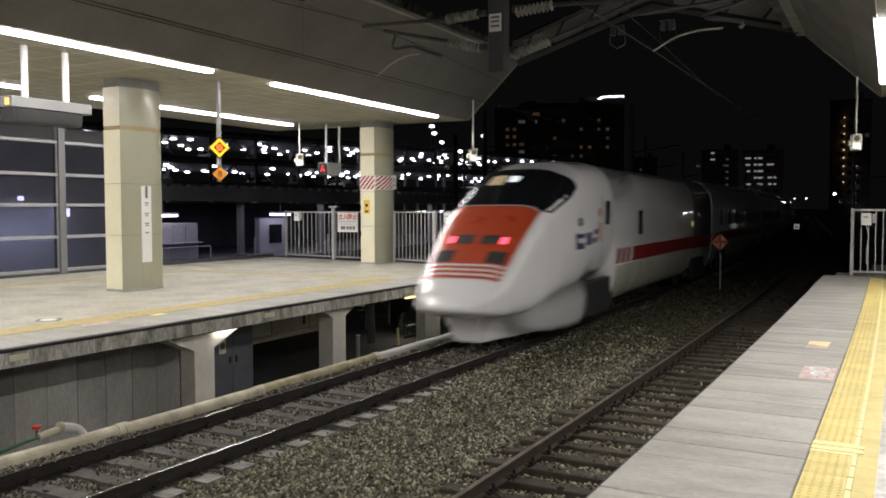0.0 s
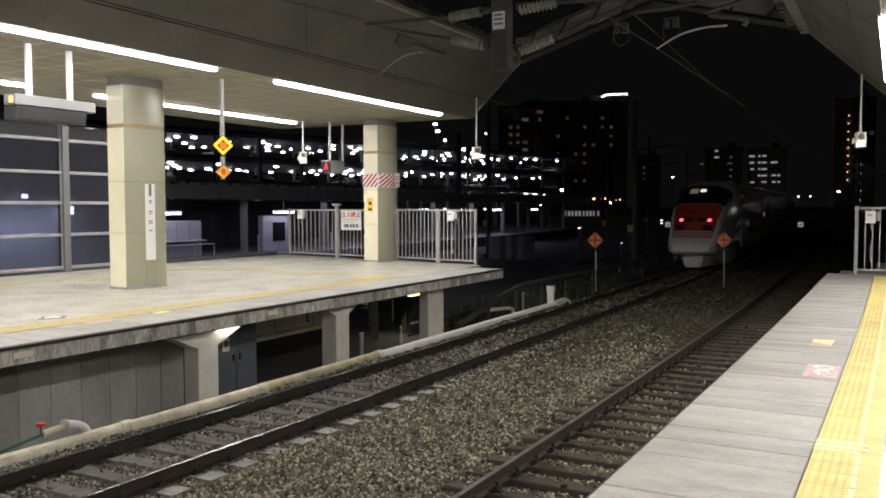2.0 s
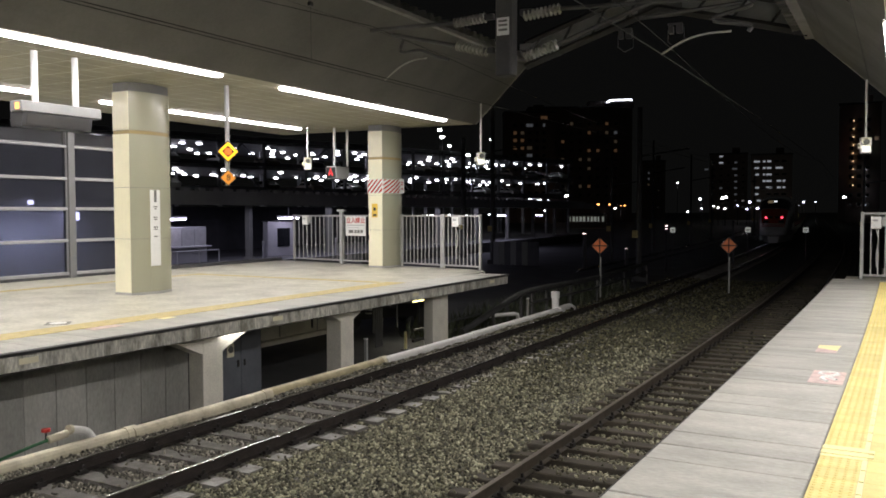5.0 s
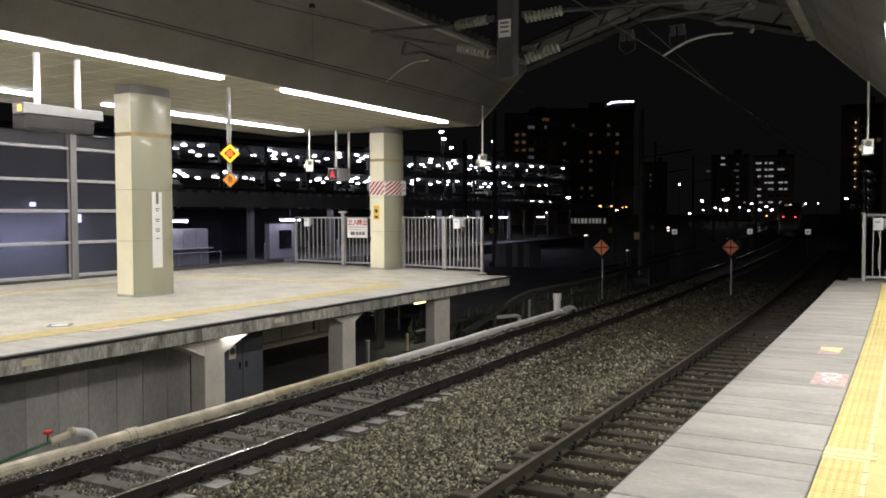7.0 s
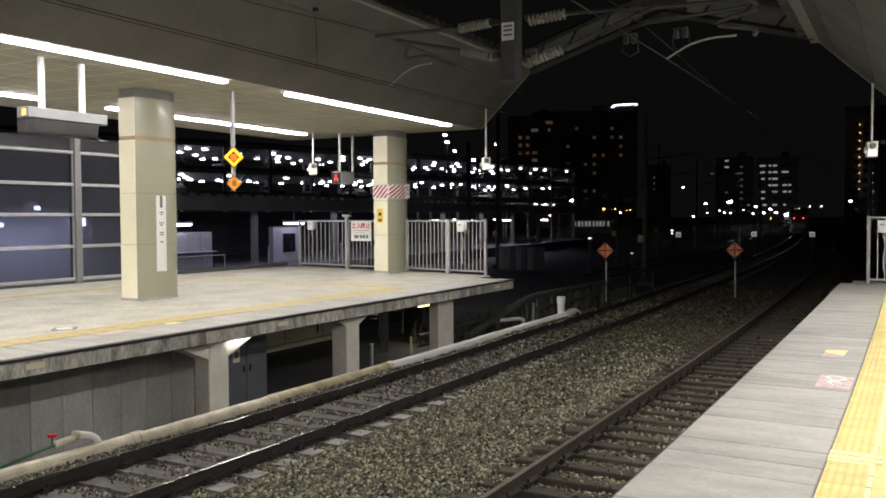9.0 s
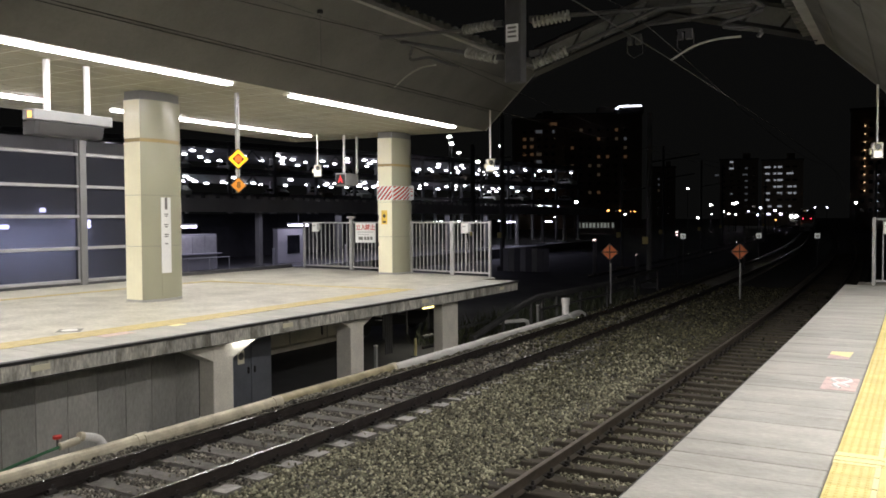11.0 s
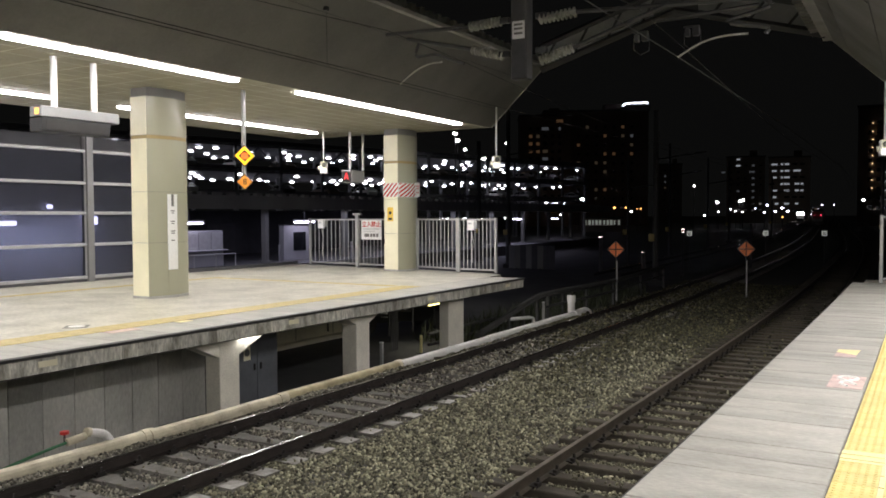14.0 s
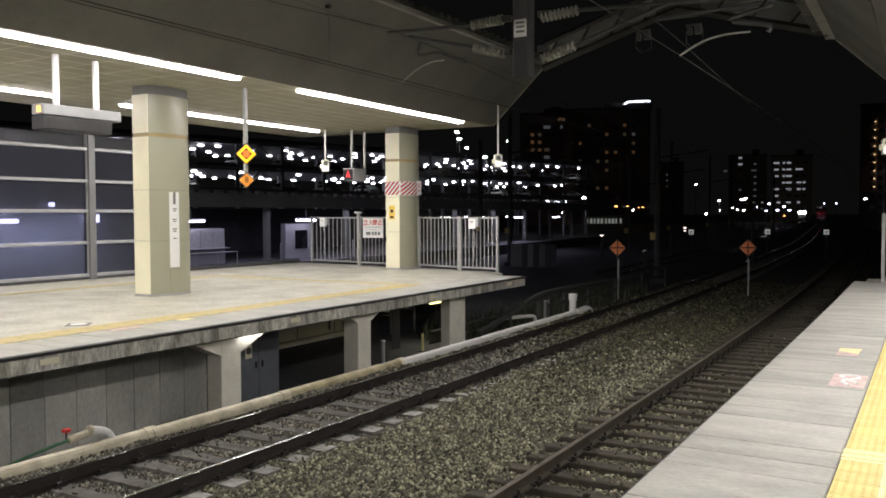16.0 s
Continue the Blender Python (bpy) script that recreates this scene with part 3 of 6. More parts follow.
# ---- canopies ----
def canopy(side):
    """side -1: over the far platform; +1: over the platform on which the camera stands."""
    if side < 0:
        a, lip, back = -13.02, -11.1, -21.3
    else:
        a, lip, back = -0.43, -2.38, 8.2
    n = "1" if side < 0 else "2"
    end = 25.9
    # ceiling of panels with pale joints, one mesh
    lo, hi = min(a, back), max(a, back)
    bm = sweep(rect(lo, hi, CEIL + .004, CEIL + .09), -16, end, 2.0)
    tagged(part("ceiling_joints_" + n, bm, M["joint"]), "pale ceiling grid", "ceiling", kind="structure")
    bm = bmesh.new()
    o = lo
    while o < hi - .05:
        w = min(.6, hi - o)
        s = -16.0
        while s < end - .01:
            l = min(.9, end - s)
            corners = [at(s + .02, o + .02), at(s + l - .02, o + .02), at(s + l - .02, o + w - .02), at(s + .02, o + w - .02)]
            v0 = [bm.verts.new(c + Vector((0, 0, CEIL))) for c in corners]
            v1 = [bm.verts.new(c + Vector((0, 0, CEIL + .014))) for c in corners]
            bm.faces.new(v0)
            for k in range(4):
                bm.faces.new((v0[k], v1[k], v1[(k + 1) % 4], v0[(k + 1) % 4]))
            s += .9
        o += .6
    tagged(part("ceiling_" + n, bm, M["ceiling"]), "flat ceiling of beige square panels over the platform", "ceiling", kind="structure")
    # sloping soffit up to the lip
    cn = thing("canopy_" + n, label="platform canopy with a dark sloping soffit and folded sheet roof", category="canopy", kind="structure")
    top = 6.78
    brim = .14 if side < 0 else .24
    part("soffit", sweep([(a, CEIL), (lip, top), (lip - side * -.02, top + .14), (a, CEIL + .2)], -16, end, 1.0), M["soffit"], cn, "dark sloping soffit sheets")
    part("eaves_flashing", sweep(rect(min(lip, lip - side * brim), max(lip, lip - side * brim), top + .0, top + .10), -16, end + .03, 1.0), M["deckroof"], cn, "pale eaves flashing")
    part("gable_trim", tube_path([at(end + .02, a, CEIL + .02), at(end + .02, lip, top + .03)], .045, 4), M["deckroof"], cn)
    part("gable_board", sweep([(a, CEIL + .1), (lip, top + .02), (lip, top + .35), (back, top + .35), (back, CEIL + .1)], end - .12, end - .02, 1.0), M["soffit"], cn)
    # folded sheet roof: ridges run across, their ends show as teeth
    bm = bmesh.new()
    o0, o1 = lip - side * (brim + .02 if side < 0 else brim + .28), back
    s, pitch, prev = -16.0, .42, None
    while s < end:
        for ds, z in ((0, .0), (.13, .0), (.2, .17), (.34, .17)):
            v = [bm.verts.new(at(s + ds, o, top + .12 + z)) for o in (o0, o1)]
            if prev:
                bm.faces.new((prev[0], v[0], v[1], prev[1]))
            prev = v
        s += pitch
    bmesh.ops.solidify(bm, geom=list(bm.faces), thickness=.012)
    part("folded_roof", bm, M["deckroof"], cn)
    # conduits on the soffit
    k = 1.85 / 1.93
    on_soffit = lambda q, d: at(q, a + (lip - a) * d / 1.93, CEIL + k * d - .008)
    for d, r in ((.56, .008), (1.5, .004)):
        part("conduit", tube_path([on_soffit(q, d) for q in np.linspace(-10, end - .6, 30)], r, 6), M["black"], cn, "thin dark conduit")
    for q0, q1 in ((14.6, 15.95), (6.4, 7.6)):
        part("conduit", tube_path([on_soffit(q0, 1.6), on_soffit(q1, .58)], .006, 6), M["black"], cn)
        part("junction_box", box((0, 0, 0, .09, .11, .09), bevel=.01), M["black"], cn).matrix_basis = pose_at(q0, a + (lip - a) * 1.6 / 1.93, CEIL + k * 1.6 - .05)
    # light banks
    for off, banks in LAMP_ROWS["left" if side < 0 else "right"]:
        for s0, s1 in banks:
            l = (s1 - s0) / 3
            for j in range(3):
                q = s0 + l * (j + .5)
                fx = thing("tube_light_fitting", pose_at(q, off, CEIL), "lit white tube light under the canopy ceiling", "light fitting", "tube lights under the canopies")
                part("housing", box((0, 0, .03, .25, l - .03, .07), bevel=.01), M["white"], fx)
                part("tube", box((0, 0, -.03, .21, l - .02, .06), bevel=.026), M["tube"], fx, "glowing white tube")


def build_gantry():
    """Pitched tie beam between the canopies at their end."""
    g = thing("tie_beam", label="dark pitched steel beam tying the two canopies together", category="beam")
    s = 25.3
    a, b, c = at(s, -10.9, 6.62), at(s, -6.6, 8.0), at(s, -2.5, 6.85)
    for dz, r in ((0, .12), (.75, .1)):
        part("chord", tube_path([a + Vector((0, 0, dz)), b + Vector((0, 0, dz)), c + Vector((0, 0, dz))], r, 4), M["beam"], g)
    for k in range(9):
        f = k / 8
        p = a.lerp(b, f * 2) if f < .5 else b.lerp(c, f * 2 - 1)
        f2 = (k + .5) / 8
        q = a.lerp(b, f2 * 2) if f2 < .5 else b.lerp(c, f2 * 2 - 1)
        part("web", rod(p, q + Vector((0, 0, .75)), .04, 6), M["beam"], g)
    for p, q in ((a, b), (b, c)):
        bm = bmesh.new()
        lo, hi = Vector((0, .02, .05)), Vector((0, .02, .70))
        bm.faces.new([bm.verts.new(v) for v in (p + lo, q + lo, q + hi, p + hi)])
        bmesh.ops.solidify(bm, geom=list(bm.faces), thickness=.02)
        part("web_plate", bm, M["steel"], g, "dull grey web plate")
    part("gusset", box((0, 0, .35, 1.3, .05, .8), bevel=.01), M["gantry"], g).matrix_basis = pose_at(s, -6.6, 7.75)


# ---- columns, fences, screens ----
def round_rect(hx, hy, r, seg=5):
    pts = []
    for cx, cy, a0 in ((hx - r, hy - r, 0), (-hx + r, hy - r, 90), (-hx + r, -hy + r, 180), (hx - r, -hy + r, 270)):
        for k in range(seg + 1):
            a = radians(a0 + 90 * k / seg)
            pts.append((cx + r * math.cos(a), cy + r * math.sin(a)))
    return pts


def prism(outline, z0, z1, bm=None):
    bm = bm or bmesh.new()
    v0 = [bm.verts.new((x, y, z0)) for x, y in outline]
    v1 = [bm.verts.new((x, y, z1)) for x, y in outline]
    n = len(outline)
    for k in range(n):
        j = (k + 1) % n
        if (outline[k][0] > 0) == (outline[j][0] > 0):
            bm.faces.new((v0[k], v0[j], v1[j], v1[k])).smooth = True
        else:
            bm.faces.new([bm.verts.new(outline[i] + (z,)) for i, z in ((k, z0), (j, z0), (j, z1), (k, z1))])
    bm.faces.new([bm.verts.new(p + (z0,)) for p in outline][::-1])
    bm.faces.new([bm.verts.new(p + (z1,)) for p in outline])
    return bm


def column_outline(grow=0.0, hx=.28, hy=.64):
    """Flat ends across the platform, bulging long sides."""
    hx, hy, n = hx + grow, hy + grow, 32
    pts = [(hx + .14 * (1 - (y / hy) ** 2), y) for y in (-hy + 2 * hy * k / n for k in range(n + 1))]
    return pts + [(-x, -y) for x, y in pts]


def build_columns():
    for off, s, hx, hy in ((-16.04, 14.02, .27, .60), (-16.14, 25.05, .29, .64)):
        col = thing("platform_column", pose_at(s, off), "cream enamel-clad platform column with grey cap", "column", "columns on the platform")
        part("core", prism(column_outline(-.02, hx, hy), 0, CEIL - .01), M["drum"], col)
        # side shading is in the colours: dark long sides, bright cream ends
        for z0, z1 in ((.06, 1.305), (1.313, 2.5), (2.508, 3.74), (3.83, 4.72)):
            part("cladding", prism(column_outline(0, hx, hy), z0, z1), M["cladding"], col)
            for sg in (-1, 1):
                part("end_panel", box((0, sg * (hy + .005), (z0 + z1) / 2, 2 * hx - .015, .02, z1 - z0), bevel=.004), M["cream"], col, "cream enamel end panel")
        part("band", prism(column_outline(-.006, hx, hy), 3.745, 3.825), M["band"], col, "ochre band")
        part("plinth", prism(column_outline(.008, hx, hy), .0, .055), M["steel"], col, "steel plinth")
        part("cap", prism(column_outline(-.01, hx, hy), 4.73, CEIL - .002), M["drum"], col, "dark grey cap")
        if s < 20:
            sg = thing("station_name_sign", pose_at(s, off + .40, 0), "tall narrow white station name sign on a column", "sign")
            part("plate", box((.012, 0, 1.56, .02, .29, 1.79), bevel=.004), M["white"], sg)
            part("stripe", box((.024, 0, 2.31, .006, .075, .28), bevel=.001), M["drum"], sg, "dark bar")
            for z, w in ((2.06, .12), (2.01, .07), (1.81, .13), (1.76, .09), (1.58, .13), (1.53, .11), (1.36, .1)):
                part("lettering", box((.024, 0, z, .006, w, .026), bevel=.001), M["drum"], sg)
            part("plate_support", box((.006, 0, .38, .012, .27, .54), bevel=.003), M["cladding"], sg, "lower metal plate")
        else:
            hazard = thing("hazard_band", pose_at(s, off), "white band with slanting red stripes round the column", "sign")
            part("band_sheet", prism(column_outline(.022, hx, hy), 2.58, 3.06), M["white"], hazard)

            def slant(u0, wide, lean, lo, hi, place):
                """One slanting stripe between u = lo and hi, bent over the face by place(u, z)."""
                bm, rows = bmesh.new(), []
                for i in range(11):
                    z = 2.59 + .46 * i / 10
                    u = u0 + lean * i / 10
                    rows.append([min(max(q, lo), hi) for q in (u, u + wide)] + [z])
                for r0, r1 in zip(rows, rows[1:]):
                    if r0[1] - r0[0] > .002 and r1[1] - r1[0] > .002:
                        bm.faces.new([bm.verts.new(place(*c)) for c in ((r0[0], r0[2]), (r0[1], r0[2]), (r1[1], r1[2]), (r1[0], r1[2]))])
                if bm.faces:
                    bmesh.ops.solidify(bm, geom=list(bm.faces), thickness=.004)
                    part("stripe", bm, M["red"], hazard)

            for k in range(7):
                slant(-.70 + .165 * k, .085, .42, -.30, .30, lambda u, z: (u, -.667, z))
            xs = lambda yy: .316 + .14 * (1 - (min(abs(yy), .66) / .66) ** 2)
            for k in range(9):
                slant(-1.36 + .23 * k, .12, .75, -.64, .28, lambda u, z: (xs(u), u, z))
            pn = thing("small_notice", pose_at(s + .47, off + .37, 0), "small white notice on the column", "sign")
            part("plate", box((.02, 0, 2.85, .02, .34, .5), bevel=.004), M["white"], pn)
            for z in (2.98, 2.9, 2.75):
                part("lettering", box((.032, 0, z, .004, .2, .03)), M["red"], pn)
            st = thing("warning_sticker", pose_at(s - .66, off - .02, 0), "yellow warning sticker on the column", "sign")
            part("sheet", box((0, -.008, 1.98, .24, .008, .48), bevel=.002), M["sticker"], st)
            part("symbol", rod((0, -.013, 2.03), (0, -.016, 2.03), .06, 12), M["black"], st)
            part("lettering", box((0, -.014, 1.82, .14, .004, .07)), M["black"], st)
            for z in (1.97, 1.05):
                part("slot", box((-.25, -.008, z, .03, .008, .16)), M["black"], st)


def fence_panel(p, q, pickets, label, height=1.84, group="platform end fence"):
    """Steel fence panel from p to q (places on the platform)."""
    p, q = Vector(p), Vector(q)
    d = q - p
    l = d.length
    m = Matrix.Translation(p) @ Matrix.Rotation(math.atan2(d.y, d.x), 4, "Z")
    f = thing("fence_panel", m, label, "fence", group)
    for x in (0, l):
        part("post", box((x, 0, height / 2, .09, .09, height), bevel=.008), M["steel"], f)
    for z in (.12, height - .05):
        part("rail", box((l / 2, 0, z, l - .1, .05, .06), bevel=.006), M["steel"], f)
    me = None
    for k in range(pickets):
        x = .045 + (l - .09) * (k + 1) / (pickets + 1)
        if me is None:
            ob = part("picket", box((0, 0, height / 2 + .03, .032, .032, height - .2)), M["steel"], f)
            me = ob.data
        else:
            ob = piece("picket", me, f, Matrix())
        ob.matrix_basis = pose(x, 0, 0)
    return f


def fence_box(m, label="white equipment box with a cable on the fence"):
    b = thing("equipment_box", m, label, "box")
    part("casing", box((0, 0, 0, .26, .16, .34), bevel=.015), M["white"], b)
    part("lens_cover", box((.2, -.02, .02, .12, .2, .26), bevel=.02), M["grey_box"], b)
    part("lettering", box((-.02, -.084, .06, .12, .006, .05)), M["grey_box"], b)
    part("cable", tube_path(arc_points([(0, 0, -.17), (.06, .0, -.5), (.02, .02, -.9), (.03, .02, -1.25)], 6), .018, 6), M["grey_box"], b)
    return b


def build_fences():
    A, G, B0, B1, B2 = at(26.35, -21.2), at(25.85, -18.55), at(25.5, -15.72), at(25.0, -13.85), at(24.72, -12.26)
    G2 = at(25.5, -16.75)
    fence_panel(A, G, 10, "grey galvanised steel fence panel closing the platform end")
    fence_panel(G + (G2 - G) * .03, G2, 8, "grey steel gate panel beside the column")
    fence_panel(B0, B1, 9, "grey galvanised steel fence panel closing the platform end")
    fence_panel(B1 + (B2 - B1) * .05, B2, 8, "grey galvanised steel fence panel at the platform edge")
    part_post = thing("gate_post", pose_at(25.8, -18.55), "thicker grey gate post with a lock case", "post")
    part("post", box((0, 0, .98, .13, .13, 1.96), bevel=.01), M["steel"], part_post)
    part("lock", box((.05, -.09, 1.2, .12, .06, .2), bevel=.01), M["steel"], part_post)
    part("hinge_cap", box((0, 0, 1.99, .34, .16, .08), bevel=.01), M["steel"], part_post)
    sg = thing("no_entry_sign", pose_at(25.6, -17.76, 1.415), "white no-entry sign with red and black lettering on the gate", "sign")
    part("plate", box((0, -.03, 0, .9, .015, .72), bevel=.006), M["white"], sg)
    words = pose(-.2, -.041, .19, 90, 0, 0)
    text_part("立入", .22, M["red"], sg, words, bold=.005)
    text_part("禁止", .22, M["red"], sg, pose(.21, -.041, .19, 90, 0, 0), bold=.005)
    part("small_lettering", box((0, -.04, .03, .72, .004, .03)), M["grey_box"], sg)
    part("small_lettering", box((-.08, -.04, -.06, .5, .004, .02)), M["grey_box"], sg)
    for x, w in ((-.2, .2), (0, .1), (.13, .1), (.27, .1)):
        part("logo", box((x, -.04, -.2, w, .004, .12)), M["drum"], sg)
    fence_box(pose_at(26.1, -20.45, 1.62))
    fence_box(pose_at(24.7, -13.15, 1.6))
    C = [at(26.25, -1.1 + 1.9 * k) for k in range(5)]
    for k in range(4):
        fence_panel(C[k] + Vector((.05 * (k > 0), 0, 0)), C[k + 1], 9, "pale grey steel fence panel closing the near platform's end", 1.9, "near platform end fence")
    fence_box(pose_at(26.17, -.75, 1.6))


def build_glass_screen():
    off = -21.8
    for s0, s1 in ((8.4, 12.4), (12.4, 16.4), (16.4, 19.2)):
        sc = thing("wind_screen", pose_at(s0, off), "tall glazed wind screen in grey steel frame", "wind screen", "wind screens at the platform's back")
        l = s1 - s0
        part("post", box((0, 0, 2.4, .3, .22, 4.8), bevel=.01), M["screen_post"], sc)
        part("post", box((0, l - .16, 2.4, .12, .1, 4.8), bevel=.01), M["screen_steel"], sc)
        zs = (.13, 1.1, 2.04, 2.93, 3.88)
        for z in zs:
            part("rail", box((.03, l / 2, z, .09, l - .3, .09), bevel=.01), M["screen_steel"], sc)
        part("skirting", box((0, l / 2, .04, .12, l - .2, .075), bevel=.005), M["steel_dark"], sc, "dark foot of the screen")
        for z0, z1 in zip(zs, zs[1:]):
            p = part("pane", box((0, l / 2, (z0 + z1) / 2, .012, l - .32, z1 - z0 - .1)), M["screen"], sc, "dull bluish glass pane")
            p.visible_shadow = False


# ---- things hanging from the canopies ----
def hanging_camera(s, off, z, top, turn, label):
    c = thing("platform_camera", pose_at(s, off, z, turn), label, "camera", "cameras hanging from the canopies")
    part("pole", rod((0, 0, .2), (0, 0, top - z), .028, 10), M["white"], c)
    part("casing", box((0, 0, 0, .27, .26, .42), bevel=.02), M["white"], c)
    part("hood", box((0, -.15, .19, .25, .06, .03), bevel=.008), M["cream"], c)
    part("lens", rod((0, -.13, .09), (0, -.18, .09), .075, 16), M["drum"], c)
    part("lens_ring", rod((0, -.13, .09), (0, -.15, .09), .098, 16), M["cream"], c)
    part("lit_cover", box((0, -.135, -.10, .19, .02, .15), bevel=.006), M["lamp_cover"], c, "pale lit lower cover")
    part("side_unit", box((-.165, 0, -.02, .06, .16, .16), bevel=.02), M["cream"], c)


def build_hanging():
    d = thing("departure_board", pose_at(10.43, -14.3, 3.75), "grey departure board hung on two white pipes", "departure board")
    for y in (-.45, .42):
        part("pipe", rod((0, y, .2), (0, y, CEIL - 3.75), .062, 14), M["white"], d, "white pipe")
    part("top_casing", box((.0, .02, .12, .34, 1.72, .2), bevel=.015), M["board"], d)
    bm = bmesh.new()
    v = [bm.verts.new((x, y, z)) for y in (-.8, .68) for x, z in ((-.22, .01), (.16, .01), (.1, -.24), (-.22, -.24))]
    for f in ((0, 1, 2, 3), (7, 6, 5, 4), (0, 4, 5, 1), (1, 5, 6, 2), (2, 6, 7, 3), (3, 7, 4, 0)):
        bm.faces.new([v[k] for k in f])
    bmesh.ops.recalc_face_normals(bm, faces=list(bm.faces))
    part("sloped_casing", bm, M["board_dark"], d, "dark sloping lower casing")
    part("display", box((0, 0, 0, .008, 1.3, .205), bevel=.002), M["rubber"], d, "unlit black display").matrix_basis = pose(.133, -.06, -.112, 0, 13.5, 0)
    part("underside", box((-.06, -.06, -.243, .3, 1.4, .006), bevel=.001), M["black"], d, "dark underside")
    part("lit_digits", box((.05, -.845, .12, .12, .006, .12), bevel=.001), M["digits"], d, "amber lit digits")
    e = thing("stop_position_marker", pose_at(15.0, -14.24, 0), "two diamond stop markers on a pole, the upper one lit", "marker")
    part("pole", box((0, 0, 3.75, .07, .1, CEIL - 2.55), bevel=.01), M["steel"], e)
    for z, r, m, edge in ((3.36, .235, "sign_yellow", "sign_yellow"), (2.74, .18, "sign_amber", "drum")):
        t = Matrix.Translation((.07, -.06, z)) @ Matrix.Rotation(radians(52), 4, "Z") @ Matrix.Rotation(radians(45), 4, "Y")
        k = r / .27
        back = part("diamond", box((0, .0, 0, .42 * k, .05, .42 * k), bevel=.012), M["black"], e, "dark diamond casing")
        back.matrix_basis = t
        part("face", box((0, -.03, 0, .37 * k, .01, .37 * k), bevel=.004), M[m], back, "lit yellow diamond" if z > 3 else "amber diamond")
        if z > 3:
            part("inner_diamond", box((0, -.038, 0, .2, .008, .2), bevel=.003), M["black"], back, "dark centre")
            part("lit_ring", rod((0, -.042, 0), (0, -.048, 0), .085, 20), M["sign_red_dim"], back, "orange lit disc")
            part("ring_bar", box((0, -.051, .0, .09, .004, .02), (0, -.051, .035, .06, .004, .014)), M["band"], back, "ochre bars on the disc")
        else:
            tx = text_part("8", .2, M["black"], back, Matrix.Rotation(radians(-45), 4, "Y") @ pose(0, -.037, 0, 90, 0, 0))
    hanging_camera(23.95, -18.7, 3.65, CEIL, 40, "white camera box hung on a thin pole from the ceiling")
    hanging_camera(25.1, -12.42, 3.68, 5.5, 35, "white camera box hung on a thin pole from the soffit")
    hanging_camera(25.0, -1.02, 3.66, 5.4, 10, "white camera box hung on a thin pole from the soffit")
    f = thing("warning_display", pose_at(24.95, -18.0, 3.35), "grey warning display with a red lit symbol hung on two pipes", "display")
    for y in (-.35, .45):
        part("pipe", rod((0, y, .25), (0, y, CEIL - 3.35), .045, 12), M["white"], f, "white pipe")
    part("casing", box((-.05, -.1, 0, .46, .8, .44), bevel=.02), M["grey_box"], f)
    part("screen", box((-.05, -.506, -.01, .41, .01, .39), bevel=.004), M["black"], f, "dark screen")
    part("lit_symbol", tube_path([(-.13, -.515, -.12), (-.05, -.515, .13), (.03, -.515, -.12)], .02, 6), M["sign_red"], f, "red lit symbol")
    part("lit_symbol", tube_path([(-.12, -.515, -.04), (.02, -.515, -.04)], .016, 6), M["sign_red"], f)


# ---- catenary ----
def insulator(p, q, parent):
    """A ribbed porcelain rod, turned in one piece."""
    p, q = Vector(p), Vector(q)
    d = q - p
    turn = d.to_track_quat("Z", "Y")
    bm, rings, n, seg = bmesh.new(), [], 9, 14
    for k in range(n):
        for f, r in ((.08, .045), (.3, .05), (.42, .092), (.6, .088), (.72, .05), (.92, .045)):
            c = p + d * (k + f) / n
            rings.append([bm.verts.new(c + turn @ Vector((r * math.cos(t), r * math.sin(t), 0))) for t in (2 * math.pi * j / seg for j in range(seg))])
    for r0, r1 in zip(rings, rings[1:]):
        for j in range(seg):
            bm.faces.new((r0[j], r0[(j + 1) % seg], r1[(j + 1) % seg], r1[j]))
    bm.faces.new(rings[0][::-1])
    bm.faces.new(rings[-1])
    return part("insulator", bm, M["porcelain"], parent, "pale ribbed insulator")


